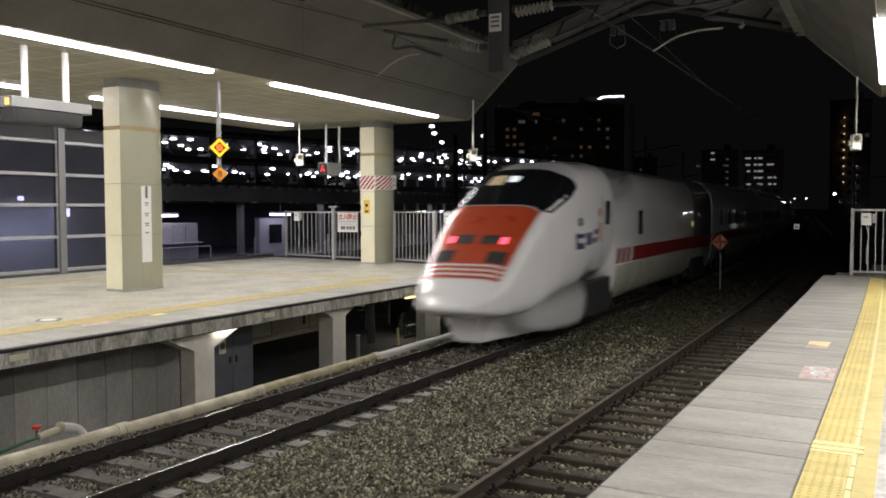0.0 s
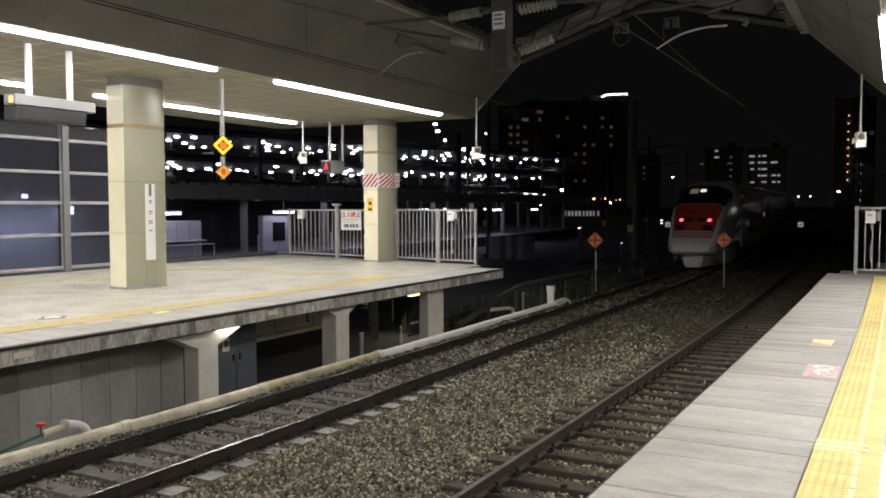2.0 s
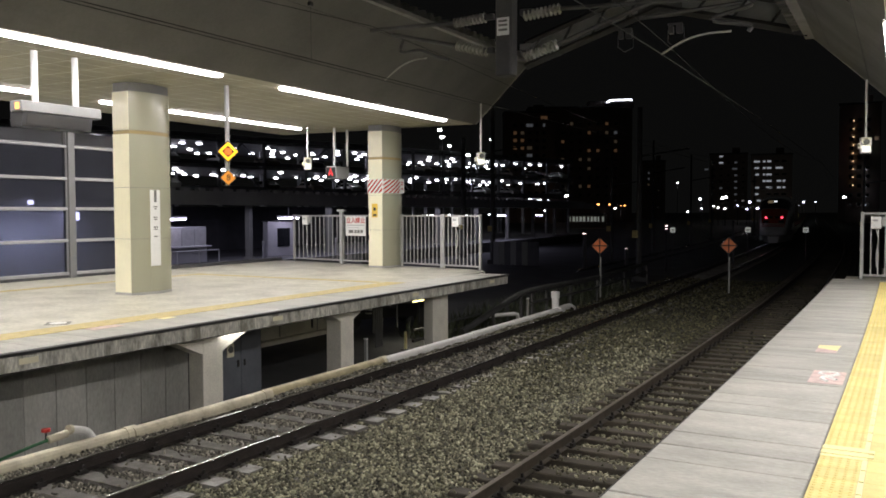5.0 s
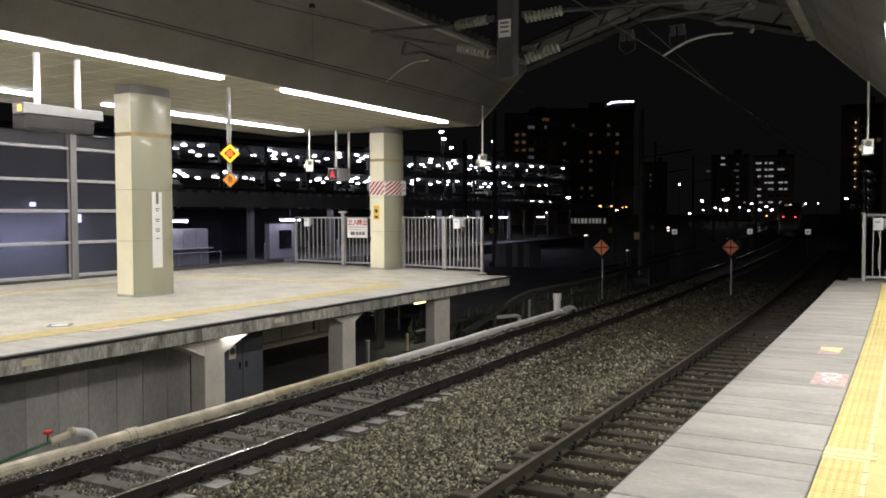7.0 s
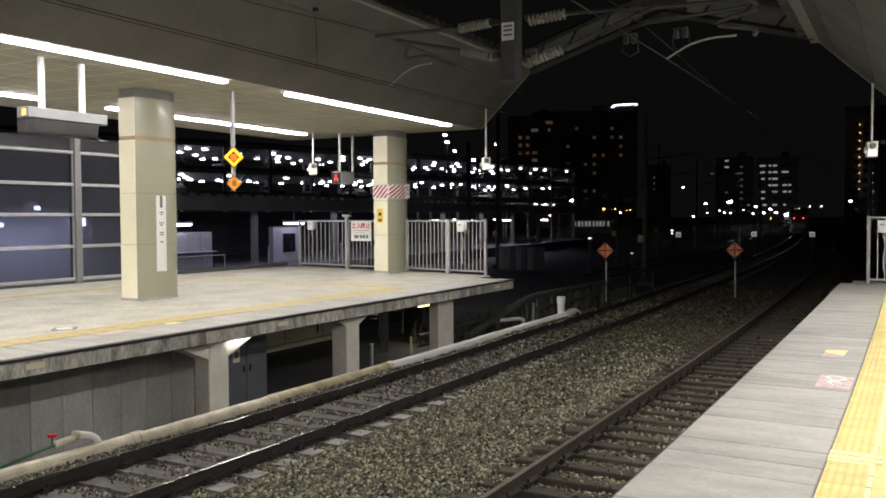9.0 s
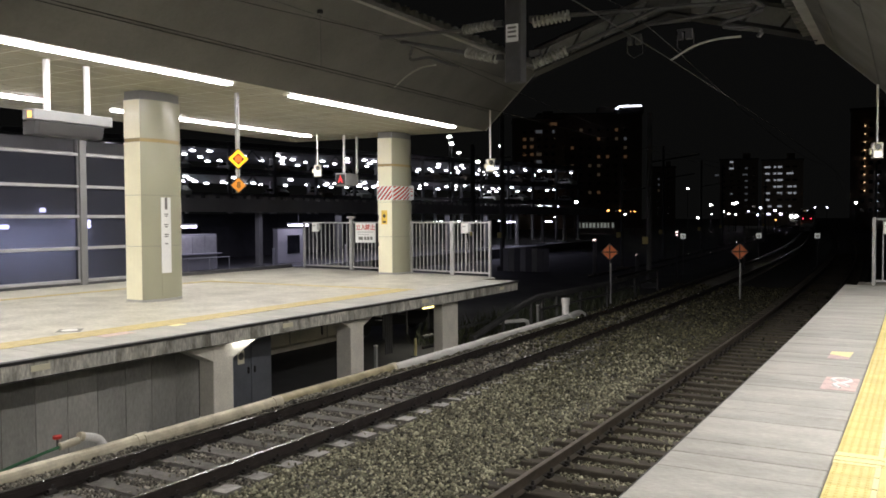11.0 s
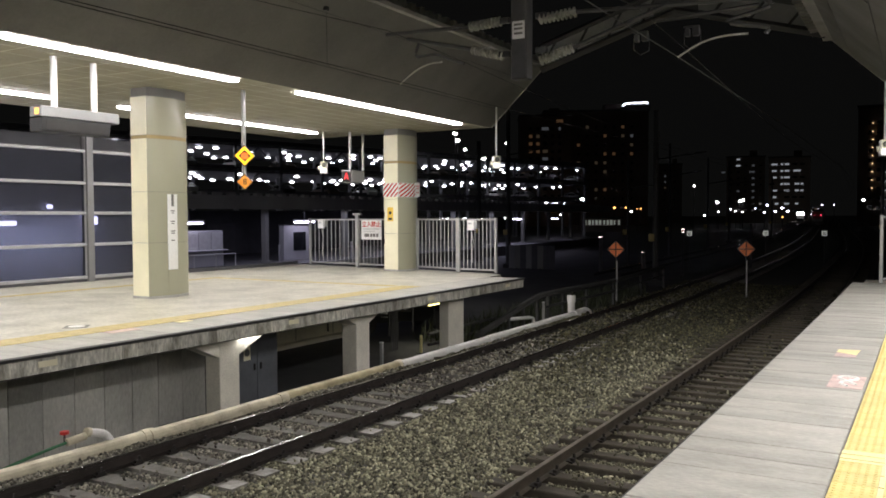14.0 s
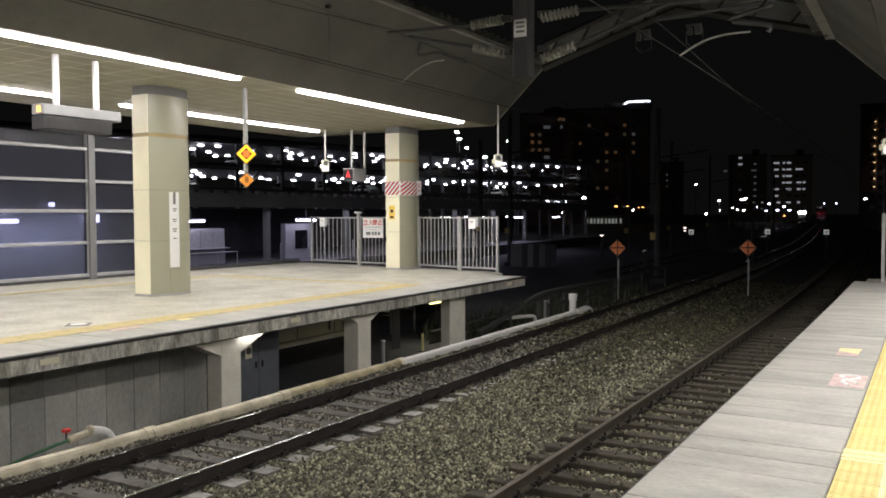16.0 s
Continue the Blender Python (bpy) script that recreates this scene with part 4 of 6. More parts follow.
def build_catenary():
    s = 13.25
    c = thing("catenary_support", pose_at(s, 0, 0), "steel drop post with catenary arms over both tracks", "catenary support")
    g = M["gantry"]
    part("drop_post", box((-6.17, 0, 5.6, .30, .26, 2.7), bevel=.02), g, c)
    part("number_plate", box((-6.17, -.14, 5.08, .23, .012, .3), bevel=.003), M["white"], c, "white plate with dark bars")
    for z in (5.17, 5.1, 5.02):
        part("plate_lettering", box((-6.17, -.149, z, .16, .004, .035)), M["drum"], c)
    part("cross_beam", box((-6.2, 0, 7.1, 12, .3, .4), bevel=.02), g, c)
    for x in (-5.8, -6.5):
        for z in (5.3, 4.72):
            part("bracket", box((x, 0, z, .2, .1, .1), bevel=.01), g, c)
    insulator((-6.55, 0, 5.30), (-7.2, 0, 5.27), c)
    insulator((-6.5, 0, 4.69), (-7.15, 0, 4.87), c)
    insulator((-5.85, 0, 5.24), (-5.17, 0, 5.29), c)
    insulator((-5.84, 0, 4.54), (-5.22, 0, 4.71), c)
    part("top_tube", rod((-7.15, 0, 5.275), (-8.97, 0, 5.33), .035, 8), g, c)
    part("lower_tube", rod((-7.1, 0, 4.86), (-8.5, 0, 5.2), .035, 8), g, c)
    part("drop_bracket", tube_path(arc_points([(-8.25, 0, 5.1), (-8.3, 0, 4.86), (-7.9, 0, 4.86), (-7.55, 0, 4.72), (-7.3, 0, 4.64)], 5), .028, 8), g, c)
    part("steady_arm", tube_path(arc_points([(-8.66, 0, 4.38), (-8.35, 0, 4.58), (-8.05, 0, 4.69), (-7.75, 0, 4.71)], 5), .016, 8), M["porcelain"], c, "pale bent steady arm")
    part("top_tube", rod((-5.2, 0, 5.29), (-2.3, 0, 5.14), .035, 8), g, c)
    part("lower_tube", rod((-5.25, 0, 4.70), (-3.65, 0, 5.22), .042, 8), g, c)
    part("mid_tube", rod((-3.85, 0, 4.98), (-2.3, 0, 5.04), .03, 8), g, c)
    part("drop_bracket", tube_path(arc_points([(-2.3, 0, 5.16), (-2.15, 0, 5.0), (-2.75, 0, 4.84), (-2.2, 0, 4.7), (-2.2, 0, 4.6)], 5), .035, 8), g, c)
    part("steady_arm", tube_path(arc_points([(-3.5, 0, 4.38), (-3.15, 0, 4.56), (-2.8, 0, 4.63), (-2.45, 0, 4.63)], 5), .016, 8), M["porcelain"], c, "pale bent steady arm")
    for x in (-4.15, -3.35):
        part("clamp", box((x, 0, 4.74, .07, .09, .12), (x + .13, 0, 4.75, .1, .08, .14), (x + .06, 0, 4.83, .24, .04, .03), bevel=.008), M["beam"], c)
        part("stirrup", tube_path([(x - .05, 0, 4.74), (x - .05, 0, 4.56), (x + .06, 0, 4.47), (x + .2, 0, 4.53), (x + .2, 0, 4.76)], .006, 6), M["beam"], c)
    for tr, o1, o2, zm in (("over the far track", T1, T1, 5.3), ("over the near track", T2, T2 - .5, 5.15)):
        w = thing("contact_line", label="thin contact and messenger wires " + tr, category="wire", group="contact lines")
        part("contact_wire", tube_path([at(q, o1, 4.4 + rise(q)) for q in (-14, 0, 13.2, 26, 50, 80, 120, 180, 260)], .007, 6), M["wire"], w)
        pts = []
        for q in np.linspace(-14, 250, 90):
            ph = ((q - 13.25) % 45) / 45
            pts.append(at(q, o2, zm + rise(q) - 3.0 * ph * (1 - ph)))
        part("messenger_wire", tube_path(pts, .006, 6), M["wire"], w)


# ---- lineside ----
def build_lineside():
    p = thing("sprinkler_pipe", label="long ivory snow-melting pipe beside the far track", category="pipe")
    joints = (-8, 3.0, 8.35, 11.3, 15.2, 19.5, 26.2)
    for k, (s0, s1) in enumerate(zip(joints, joints[1:])):
        wob = .02 * (-1) ** k
        part("pipe_length", tube_path([at(q, -9.98 + wob, -1.33) for q in np.linspace(s0 + .01, s1 - .01, max(3, int((s1 - s0) / 1.2)))], .105, 14), M["ochre_pipe" if s0 == 11.3 else "white_pipe" if s0 > 15 else "ivory"], p)
        part("joint_collar", tube_path([at(s1 - .1, -9.98 + wob, -1.33), at(s1 + .1, -9.98 + wob, -1.33)], .118, 14), M["white_pipe" if s0 > 15 else "ivory"], p)
    part("end_elbow", tube_path(arc_points([at(25.9, -9.98, -1.33), at(26.9, -10.0, -1.30), at(27.5, -10.05, -1.42)], 5), .115, 12), M["white_pipe"], p, "white pipe end")
    part("riser", rod(at(25.95, -10.1, -1.4), at(25.95, -10.1, -.82), .115, 16), M["white_pipe"], p, "white riser pipe")
    part("riser_collar", rod(at(25.95, -10.1, -.93), at(25.95, -10.1, -.71), .14, 16), M["white_pipe"], p, "white riser cap")
    v = thing("branch_valve", label="white pipe elbow and ivory branch with a green hose", category="valve")
    part("branch", tube_path(arc_points([at(7.74, -10.02, -1.27), at(7.70, -10.08, -1.17), at(7.58, -10.1, -1.11), at(7.42, -10.1, -1.07)], 5), .058, 12), M["white_pipe"], v, "white pipe elbow")
    part("branch_collar", rod(at(7.45, -10.1, -1.075), at(7.39, -10.1, -1.06), .066, 12), M["ivory"], v)
    part("branch_end", rod(at(7.38, -10.1, -1.11), at(7.1, -10.12, -1.14), .055, 12), M["ivory"], v)
    part("valve_stem", rod(at(7.1, -10.16, -1.14), at(7.1, -10.16, -1.03), .014, 8), M["steel_dark"], v)
    part("valve_cap", rod(at(7.1, -10.16, -1.03), at(7.1, -10.16, -.99), .06, 12), M["red"], v, "dull red hand wheel")
    part("hose", tube_path(arc_points([at(7.12, -10.12, -1.14), at(6.85, -10.2, -1.2), at(6.4, -10.35, -1.33), at(5.9, -10.5, -1.5), at(5.2, -10.6, -1.75)], 5), .022, 8), M["green"], v, "green hose")
    d = thing("service_door", pose_at(12.42, -12.16, 0), "slate-grey steel double service door under the platform", "door")
    for y in (.315, .945):
        part("leaf", box((0, y, -1.2, .07, .615, 1.38), bevel=.01), M["door"], d)
        part("pull", box((.045, .63 + (y - .63) * .3, -1.2, .03, .05, .14), bevel=.008), M["black"], d, "dark recessed pull")
    part("round_sign", box((.04, .32, -.90, .006, .2, .28), bevel=.002), M["cream"], d, "pale sign")
    part("sign_ring", rod((.043, .32, -.88), (.047, .32, -.88), .075, 16), M["drum"], d, "dark ring")
    # signal discs on thin posts
    for s, off in ((33.47, -10.92), (35.86, -6.21)):
        k = thing("stop_disc", pose_at(s, off, -1.5), "orange diamond reflector disc with a black cross on a thin post", "track sign", "reflector discs beside the tracks")
        part("post", rod((0, 0, -.1), (0, 0, 1.55), .035, 8), M["steel"], k)
        part("upper_post", rod((-.03, 0, 1.5), (-.03, 0, 1.8), .025, 8), M["steel_dark"], k)
        t = Matrix.Translation((-.02, -.06, 2.02)) @ Matrix.Rotation(radians(18), 4, "Z")
        r, g = .36, .022
        plate = part("disc_plate", prism([(r, 0), (0, r), (-r, 0), (0, -r)], -.01, .01), M["black"], k, "dark back plate")
        plate.matrix_basis = t @ Matrix.Rotation(radians(90), 4, "X")
        for i in (-1, 1):
            for j in (-1, 1):
                tri = [(i * g, j * g), (i * (r - .05), j * g), (i * g, j * (r - .05))]
                part("quarter", prism(tri if i * j > 0 else tri[::-1], .012, .02), M["orange"], plate, "orange reflective quarter")
    rl = thing("guard_rail", label="dark steel guard rail along the ramp beside the track", category="railing")
    top = arc_points([at(20.9, -11.0, -1.47), at(23.0, -11.0, -1.11), at(25.2, -11.0, -.75), at(27.5, -11.0, -.72), at(33.3, -11.0, -.77), at(44, -11.6, -.8)], 6)
    part("top_rail", tube_path(top, .095, 8), M["gantry"], rl)
    part("mid_rail", tube_path([p - Vector((0, 0, .42)) for p in top[14:]], .045, 6), M["gantry"], rl)
    for i in range(6, len(top), 3):
        q = top[i]
        part("post", box((q.x, q.y, (q.z + GROUND) / 2, .08, .08, q.z - GROUND), bevel=.006), M["gantry"], rl)
    lw = thing("low_rail", label="low steel rails beside the ramp", category="railing")
    for z in (-1.0, -1.3):
        part("rail", tube_path([at(20.2, -12.2, z - .42), at(24.6, -12.2, z - .42)], .045, 6), M["gantry"], lw)
    sp = thing("spout_pipe", label="short white pipe with an elbow beside the track", category="pipe")
    part("pipe", tube_path([at(23.0, -11.3, -1.27), at(24.0, -10.75, -1.27), at(24.12, -10.68, -1.31), at(24.14, -10.66, -1.5)], .06, 10), M["white_pipe"], sp)
    for s, off, h in ((25.5, -10.9, .95), (16.4, -11.25, .8)):
        b = thing("marker_post", pose_at(s, off, GROUND), "short pale marker post beside the track", "post", "marker posts")
        part("post", box((0, 0, h / 2, .07, .08, h), bevel=.01), M["steel"], b)
        part("cap", box((0, 0, h + .015, .08, .09, .03), bevel=.006), M["white"], b)
    y = thing("yellow_post", pose_at(19.8, -12.2, GROUND), "thin yellow post under the platform", "post")
    part("post", rod((0, 0, 0), (0, 0, .5), .04, 8), M["yellow_light"], y)
    part("base_plate", box((0, 0, .01, .2, .2, .02)), M["steel_dark"], y)
    w = thing("low_wall", pose_at(19.3, -16.3, GROUND), "pale concrete retaining wall under the platform", "wall")
    part("wall", box((0, 0, .68, .25, 6.5, 1.36), bevel=.02), M["pier"], w)
    for y in (-1.9, -.1, 1.7):
        part("joint", box((.128, y, .72, .006, .03, 1.26)), M["drum"], w, "dark joint")
    part("coping", box((.12, 0, .07, .5, 6.5, .14), bevel=.01), M["pier"], w)
    for s, off, z, glow_mat, power, tint, label in ((20.7, -12.3, -.6, "lamp_yellow", 14, (1.0, .93, .74), "small yellow lit lamp under the platform deck"),
                                                    (11.7, -11.02, -.235, "lamp_white", 2, (1.0, .97, .86), "small white lit lamp under the platform deck")):
        u = thing("under_deck_light", pose_at(s, off, z), label, "light fitting", "lamps under the platform deck")
        part("housing", box((0, 0, .045, .1, .7, .08), bevel=.012), M["steel_dark"], u)
        part("tube", box((0, 0, -.02, .08, .6, .06), bevel=.02), M[glow_mat], u, "glowing tube")
        lamp = bpy.data.lights.new("under_deck_tube", "AREA")
        lamp.shape, lamp.size, lamp.size_y, lamp.energy, lamp.color = "RECTANGLE", .08, .6, power, tint
        ob = new("under_deck_tube", lamp)
        ob.matrix_world = pose_at(s, off, z - .07)
    # pipes and frames hung under the deck's end
    pr = thing("pipe_rack", pose_at(22.0, -14.6, GROUND), "dark pipes and frames hung under the platform deck", "pipe rack")
    for x, z in ((-.9, 1.15), (-.3, 1.3), (.4, 1.05), (1.0, 1.25)):
        part("pipe", rod((x, -2.2, z), (x + .2, 2.0, z), .05, 8), M["steel"], pr)
    for y in (-1.9, -.6, .7, 1.8):
        part("hanger", box((-1.05, y, .85, .05, .05, 1.0), (1.15, y, .85, .05, .05, 1.0), (.05, y, .95, 2.2, .05, .06), bevel=.008), M["steel_dark"], pr)
    for x, y in ((-.6, -1.2), (.3, .2), (.8, -1.6)):
        part("valve_body", rod((x, y, .85), (x, y, 1.2), .11, 12), M["grey_box"], pr)
    for k in range(4):
        part("upright", rod((1.5, -2.3 + .1 * k, 0), (1.5, -2.3 + .1 * k, 1.2), .025, 6), M["steel_dark"], pr)
    # ragged weeds beside the ramp
    rnd = random.Random(12)
    bm = bmesh.new()
    for _ in range(1500):
        c = at(rnd.uniform(21.5, 40), rnd.uniform(-13.6, -11.2) , GROUND)
        h = rnd.uniform(.2, .75)
        lean = Vector((rnd.uniform(-.3, .3), rnd.uniform(-.3, .3), h))
        side = Vector((rnd.uniform(-1, 1), rnd.uniform(-1, 1), 0)).normalized() * rnd.uniform(.012, .035)
        vs = [bm.verts.new(c - side), bm.verts.new(c + side), bm.verts.new(c + lean * .6 + side), bm.verts.new(c + lean)]
        bm.faces.new((vs[0], vs[1], vs[2], vs[3]))
    tagged(part("weeds", bm, M["leaf"]), "ragged weeds beside the ramp", "weeds", kind="stuff")


# ---- the train ----
NOSE_TOP = [(-1.55, 1.06), (-1.42, 1.33), (-.9, 1.66), (0, 2.45), (.92, 3.2), (1.8, 3.74), (2.6, 4.14), (3.6, 4.40), (5, 4.47), (7, 4.43), (30, 4.34)]
NOSE_BOTTOM = [(-1.55, .95), (-1.35, .82), (-.8, .74), (.5, .72), (2, .78), (3.4, .9), (4.2, 1.15), (5.95, 1.27), (6.05, .32), (30, .3)]
NOSE_WIDTH = [(-1.55, .5), (-1.42, .88), (-.9, 1.12), (0, 1.22), (1, 1.32), (2.8, 1.43), (4.5, 1.47), (30, 1.47)]


def along(table, y):
    xs, ys = zip(*table)
    return float(np.interp(y, xs, ys))


def shell(y, plain=False):
    if plain:
        y = 20.0
    t, b, w = along(NOSE_TOP, y), along(NOSE_BOTTOM, y), along(NOSE_WIDTH, y)
    return t, b, w, 3.2 + 2.6 * math.exp(-((y - .3) / 1.25) ** 2) + .6 * min(1, max(0, (y - 1) / 4))


def over(x, y):
    """Height of the shell over the point x, y."""
    t, b, w, n = shell(y)
    c, h = (t + b) / 2, (t - b) / 2
    return c + h * max(0.0, 1 - min(1, abs(x) / w) ** n) ** (1 / n)


def beside(z, y, plain=False):
    """Half width of the shell at the height z."""
    t, b, w, n = shell(y, plain)
    c, h = (t + b) / 2, (t - b) / 2
    return w * max(0.0, 1 - min(1, abs(z - c) / h) ** n) ** (1 / n)


def loft_shell(ys, plain=False):
    bm = bmesh.new()
    rings, k = [], 72
    for y in ys:
        t, b, w, n = shell(y, plain)
        c, h = (t + b) / 2, (t - b) / 2
        ring = []
        for j in range(k):
            a = 2 * math.pi * j / k
            ca, sa = math.cos(a), math.sin(a)
            ring.append(bm.verts.new((w * math.copysign(abs(ca) ** (2 / n), ca), y, c + h * math.copysign(abs(sa) ** (2 / n), sa))))
        rings.append(ring)
    for r0, r1 in zip(rings, rings[1:]):
        for j in range(k):
            bm.faces.new((r0[j], r0[(j + 1) % k], r1[(j + 1) % k], r1[j]))
    bm.faces.new(rings[0])
    bm.faces.new(rings[-1])
    bmesh.ops.recalc_face_normals(bm, faces=list(bm.faces))
    return bm


def top_patch(name, left, right, y0, y1, lift, material, parent, label="", n=8, m=12):
    """A sheet lying on the nose; left and right give its edges at each y."""
    bm = bmesh.new()
    grid = []
    for i in range(n + 1):
        y = y0 + (y1 - y0) * i / n
        row = []
        for j in range(m + 1):
            x = left(y) + (right(y) - left(y)) * j / m
            row.append(bm.verts.new((x, y - lift * .6, over(x, y) + lift)))
        grid.append(row)
    for r0, r1 in zip(grid, grid[1:]):
        for j in range(m):
            bm.faces.new((r0[j], r0[j + 1], r1[j + 1], r1[j]))
    return part(name, bm, material, parent, label, smooth=True)


def side_patch(name, side, y0, y1, z0, z1, lift, material, parent, label="", plain=False, slant=0.0, n=None):
    bm = bmesh.new()
    n = n or max(1, int((y1 - y0) / 1.0))
    zn = max(3, int((z1 - z0) / .12))
    grid = []
    for i in range(n + 1):
        y = y0 + (y1 - y0) * i / n
        grid.append([bm.verts.new((side * (beside(z0 + (z1 - z0) * j / zn, y, plain) + lift), y + slant * j / zn, z0 + (z1 - z0) * j / zn)) for j in range(zn + 1)])
    for r0, r1 in zip(grid, grid[1:]):
        for j in range(zn):
            f = (r0[j], r1[j], r1[j + 1], r0[j + 1])
            bm.faces.new(f if side > 0 else f[::-1])
    return part(name, bm, material, parent, label, smooth=True)


def bogie(y, car):
    b = part("bogie", box((0, 0, .62, 2.2, 2.5, .35), (1.2, 0, .55, .18, 3.0, .4), (-1.2, 0, .55, .18, 3.0, .4), bevel=.03), M["train_under"], car, "dark bogie frame")
    b.matrix_basis = pose(0, y, 0)
    for yy in (-1.1, 1.1):
        for x in (-.75, .75):
            w = part("wheel", rod((x - .06, yy, .43), (x + .06, yy, .43), .43, 20), M["head_dull"], b)


def train_car(first):
    lbl = "white train end car with red nose panel and red tail lights" if first else "white inspection train car with a dark red waist stripe"
    car = thing("train_car", None, lbl, "train car", "cars of the passing train")
    y0, y1 = (-1.55, 21.3) if first else (0.0, 20.0)
    if first:
        ys = [-1.55, -1.52, -1.47] + [-1.42 + .13 * k for k in range(44)] + [4.6, 5, 5.5, 5.95, 6.05, 9, 13, 17, 21.3]
        ys = sorted(ys)
    else:
        ys = [0, .05, 5, 10, 15, 19.95, 20]
    part("body", loft_shell(ys, not first), M["train"], car, smooth=True)
    for side in (1, -1):
        a = 6.1 if first else y0 + .1
        side_patch("lower_panel", side, a + .1, y1 - .1, .42, 1.5, .006, M["train_lower"], car, "cream lower side", not first)
        if first:
            for k in range(3):
                side_patch("stripe_bar", side, 6.15 + .55 * k, 6.15 + .55 * k + .36, 1.56, 2.0, .008, M["train_stripe"], car, "dark red bar", slant=.18, n=1)
            a = 7.9
        side_patch("waist_stripe", side, a, y1 - .1, 1.56, 2.0, .008, M["train_stripe"], car, "dark red waist stripe", not first, slant=.18 if first else 0)
        if first:
            side_patch("cab_door_window", side, 5.1, 5.5, 2.72, 3.37, .01, M["train_glass"], car, "small dark window", n=1)
            side_patch("door_window", side, 8.65, 9.15, 2.34, 3.09, .01, M["train_glass"], car, "small dark window", n=1)
            side_patch("side_lamp", side, 17.0, 17.25, 2.42, 2.62, .012, M["sign_yellow_dim"], car, "dim yellow side lamp", n=1)
            for yy in (4.85, 5.75):
                side_patch("door_gap", side, yy, yy + .03, 1.2, 3.5, .004, M["train_under"], car, "door gap", n=1)
            for y, z, w, h, m in ((2.75, 2.12, .62, .16, "logo_blue"), (2.75, 2.4, .62, .12, "logo_blue"), (2.72, 2.14, .16, .4, "logo_blue"), (2.9, 2.72, .3, .2, "logo_blue"), (3.5, 2.2, .42, .34, "logo_blue"), (4.0, 2.25, .34, .14, "logo_blue"), (4.1, 2.48, .3, .14, "logo_blue"), (4.48, 2.28, .16, .5, "train_red"), (4.5, 2.95, .2, .22, "train_red")):
                side_patch("logo_shape", side, y, y + w, z, z + h, .007, M[m], car, n=1)
        else:
            for k in range(6):
                y = 2.5 + 2.7 * k
                side_patch("window", side, y, y + .7, 2.35, 3.05, .01, M["train_glass"], car, "dark side window", True, n=1)
            side_patch("white_panel_gap", side, 1.2, 1.23, .5, 3.4, .004, M["train_under"], car, "door gap", True, n=1)
    bogie(5.0 if first else 2.9, car)
    bogie(18.4 if first else 17.1, car)
    for side in (1, -1):
        for yb in ((18.4,) if first else (2.9, 17.1)):
            # nothing is cut out: a dark block paints the shaded opening
            bm = box((side * 1.405, yb, .70, .12, 2.6, .84), bevel=.05)
            part("bogie_opening", bm, M["train_under"], car, "dark block painting the shaded bogie cut-out in the skirt")
    part("roof_fairing", box((0, 8.0 if first else 10, 4.22, 1.5, 3.0, .16), bevel=.06), M["train"], car, "low roof fairing")
    if not first:
        part("gangway", box((0, 0, 2.2, 2.0, 1.2, 3.0), bevel=.08), M["train_under"], car, "dark gangway bellows")
        return car
    # the nose
    edge = lambda y: .93 + .22 * (y + .95) / 1.9
    panel = top_patch("nose_panel", lambda y: -edge(y), edge, -.95, .95, .018, M["train_red"], car, "red nose panel")
    for k in range(3):
        y = -.88 + .11 * k
        top_patch("nose_stripe", lambda y: -edge(y), edge, y, y + .045, .026, M["train"], panel, "white stripe", 1)
    shape = lambda y: min(1.17 + .24 * math.sin(min(1, (y - 1.0) / 1.0) * math.pi / 2), .957 * along(NOSE_WIDTH, y)) - .42 * max(0, (y - 2.1) / .6) ** 1.6
    ws = top_patch("windscreen", lambda y: -shape(y), shape, 1.0, 2.7, .015, M["train_glass"], car, "dark wrap-round windscreen", 14, 28)
    for sd in (-1, 1):
        inner = lambda y: sd * (.55 + .72 * max(0, (y - 2.3) / .75) ** .8)
        outer = lambda y: sd * min(1.36 - .05 * max(0, y - 2.6), .957 * along(NOSE_WIDTH, y))
        top_patch("side_glass", (lambda y: min(inner(y), outer(y))), (lambda y: max(inner(y), outer(y))), 2.1, 3.05, .017, M["train_glass"], ws, "dark glass wrapping round the side", 10, 8)
    top_patch("cab_lamp", lambda y: -.12, lambda y: .16, 1.95, 2.25, .02, M["cab_white"], ws, "bright lamp inside the cab", 3, 3)
    top_patch("cab_panel", lambda y: -.62, lambda y: -.2, 1.8, 2.3, .02, M["cab_beige"], ws, "beige lit cab interior", 3, 3)
    for sd in (-1, 1):
        a, b = sorted((sd * .1, sd * .55))
        top_patch("lamp_strip", lambda y: a, lambda y: b, -.13, .1, .03, M["train_under"], panel, "dark lamp strip", 2, 4)
        c, d = sorted((sd * .59, sd * .74))
        top_patch("tail_light", lambda y: c, lambda y: d, -.10, .05, .0222, M["lamp_red"], panel, "red lit tail light", 3, 4)
        e, f = sorted((sd * .42, sd * .88))
        top_patch("headlight", lambda y: e, lambda y: f, -.58, -.3, .03, M["train_under"], panel, "dark unlit headlight recess", 3, 4)
    bm = bmesh.new()
    v = [bm.verts.new(c) for c in ((-.5, -.7, .84), (.5, -.7, .84), (1.05, 1.6, .9), (-1.05, 1.6, .9), (-.36, -.62, .16), (.36, -.62, .16), (1.0, 1.8, .2), (-1.0, 1.8, .2))]
    for f in ((0, 1, 2, 3), (7, 6, 5, 4), (0, 4, 5, 1), (1, 5, 6, 2), (2, 6, 7, 3), (3, 7, 4, 0)):
        bm.faces.new([v[k] for k in f])
    bmesh.ops.recalc_face_normals(bm, faces=list(bm.faces))
    bmesh.ops.bevel(bm, geom=list(bm.edges), offset=.06, segments=2, affect="EDGES")
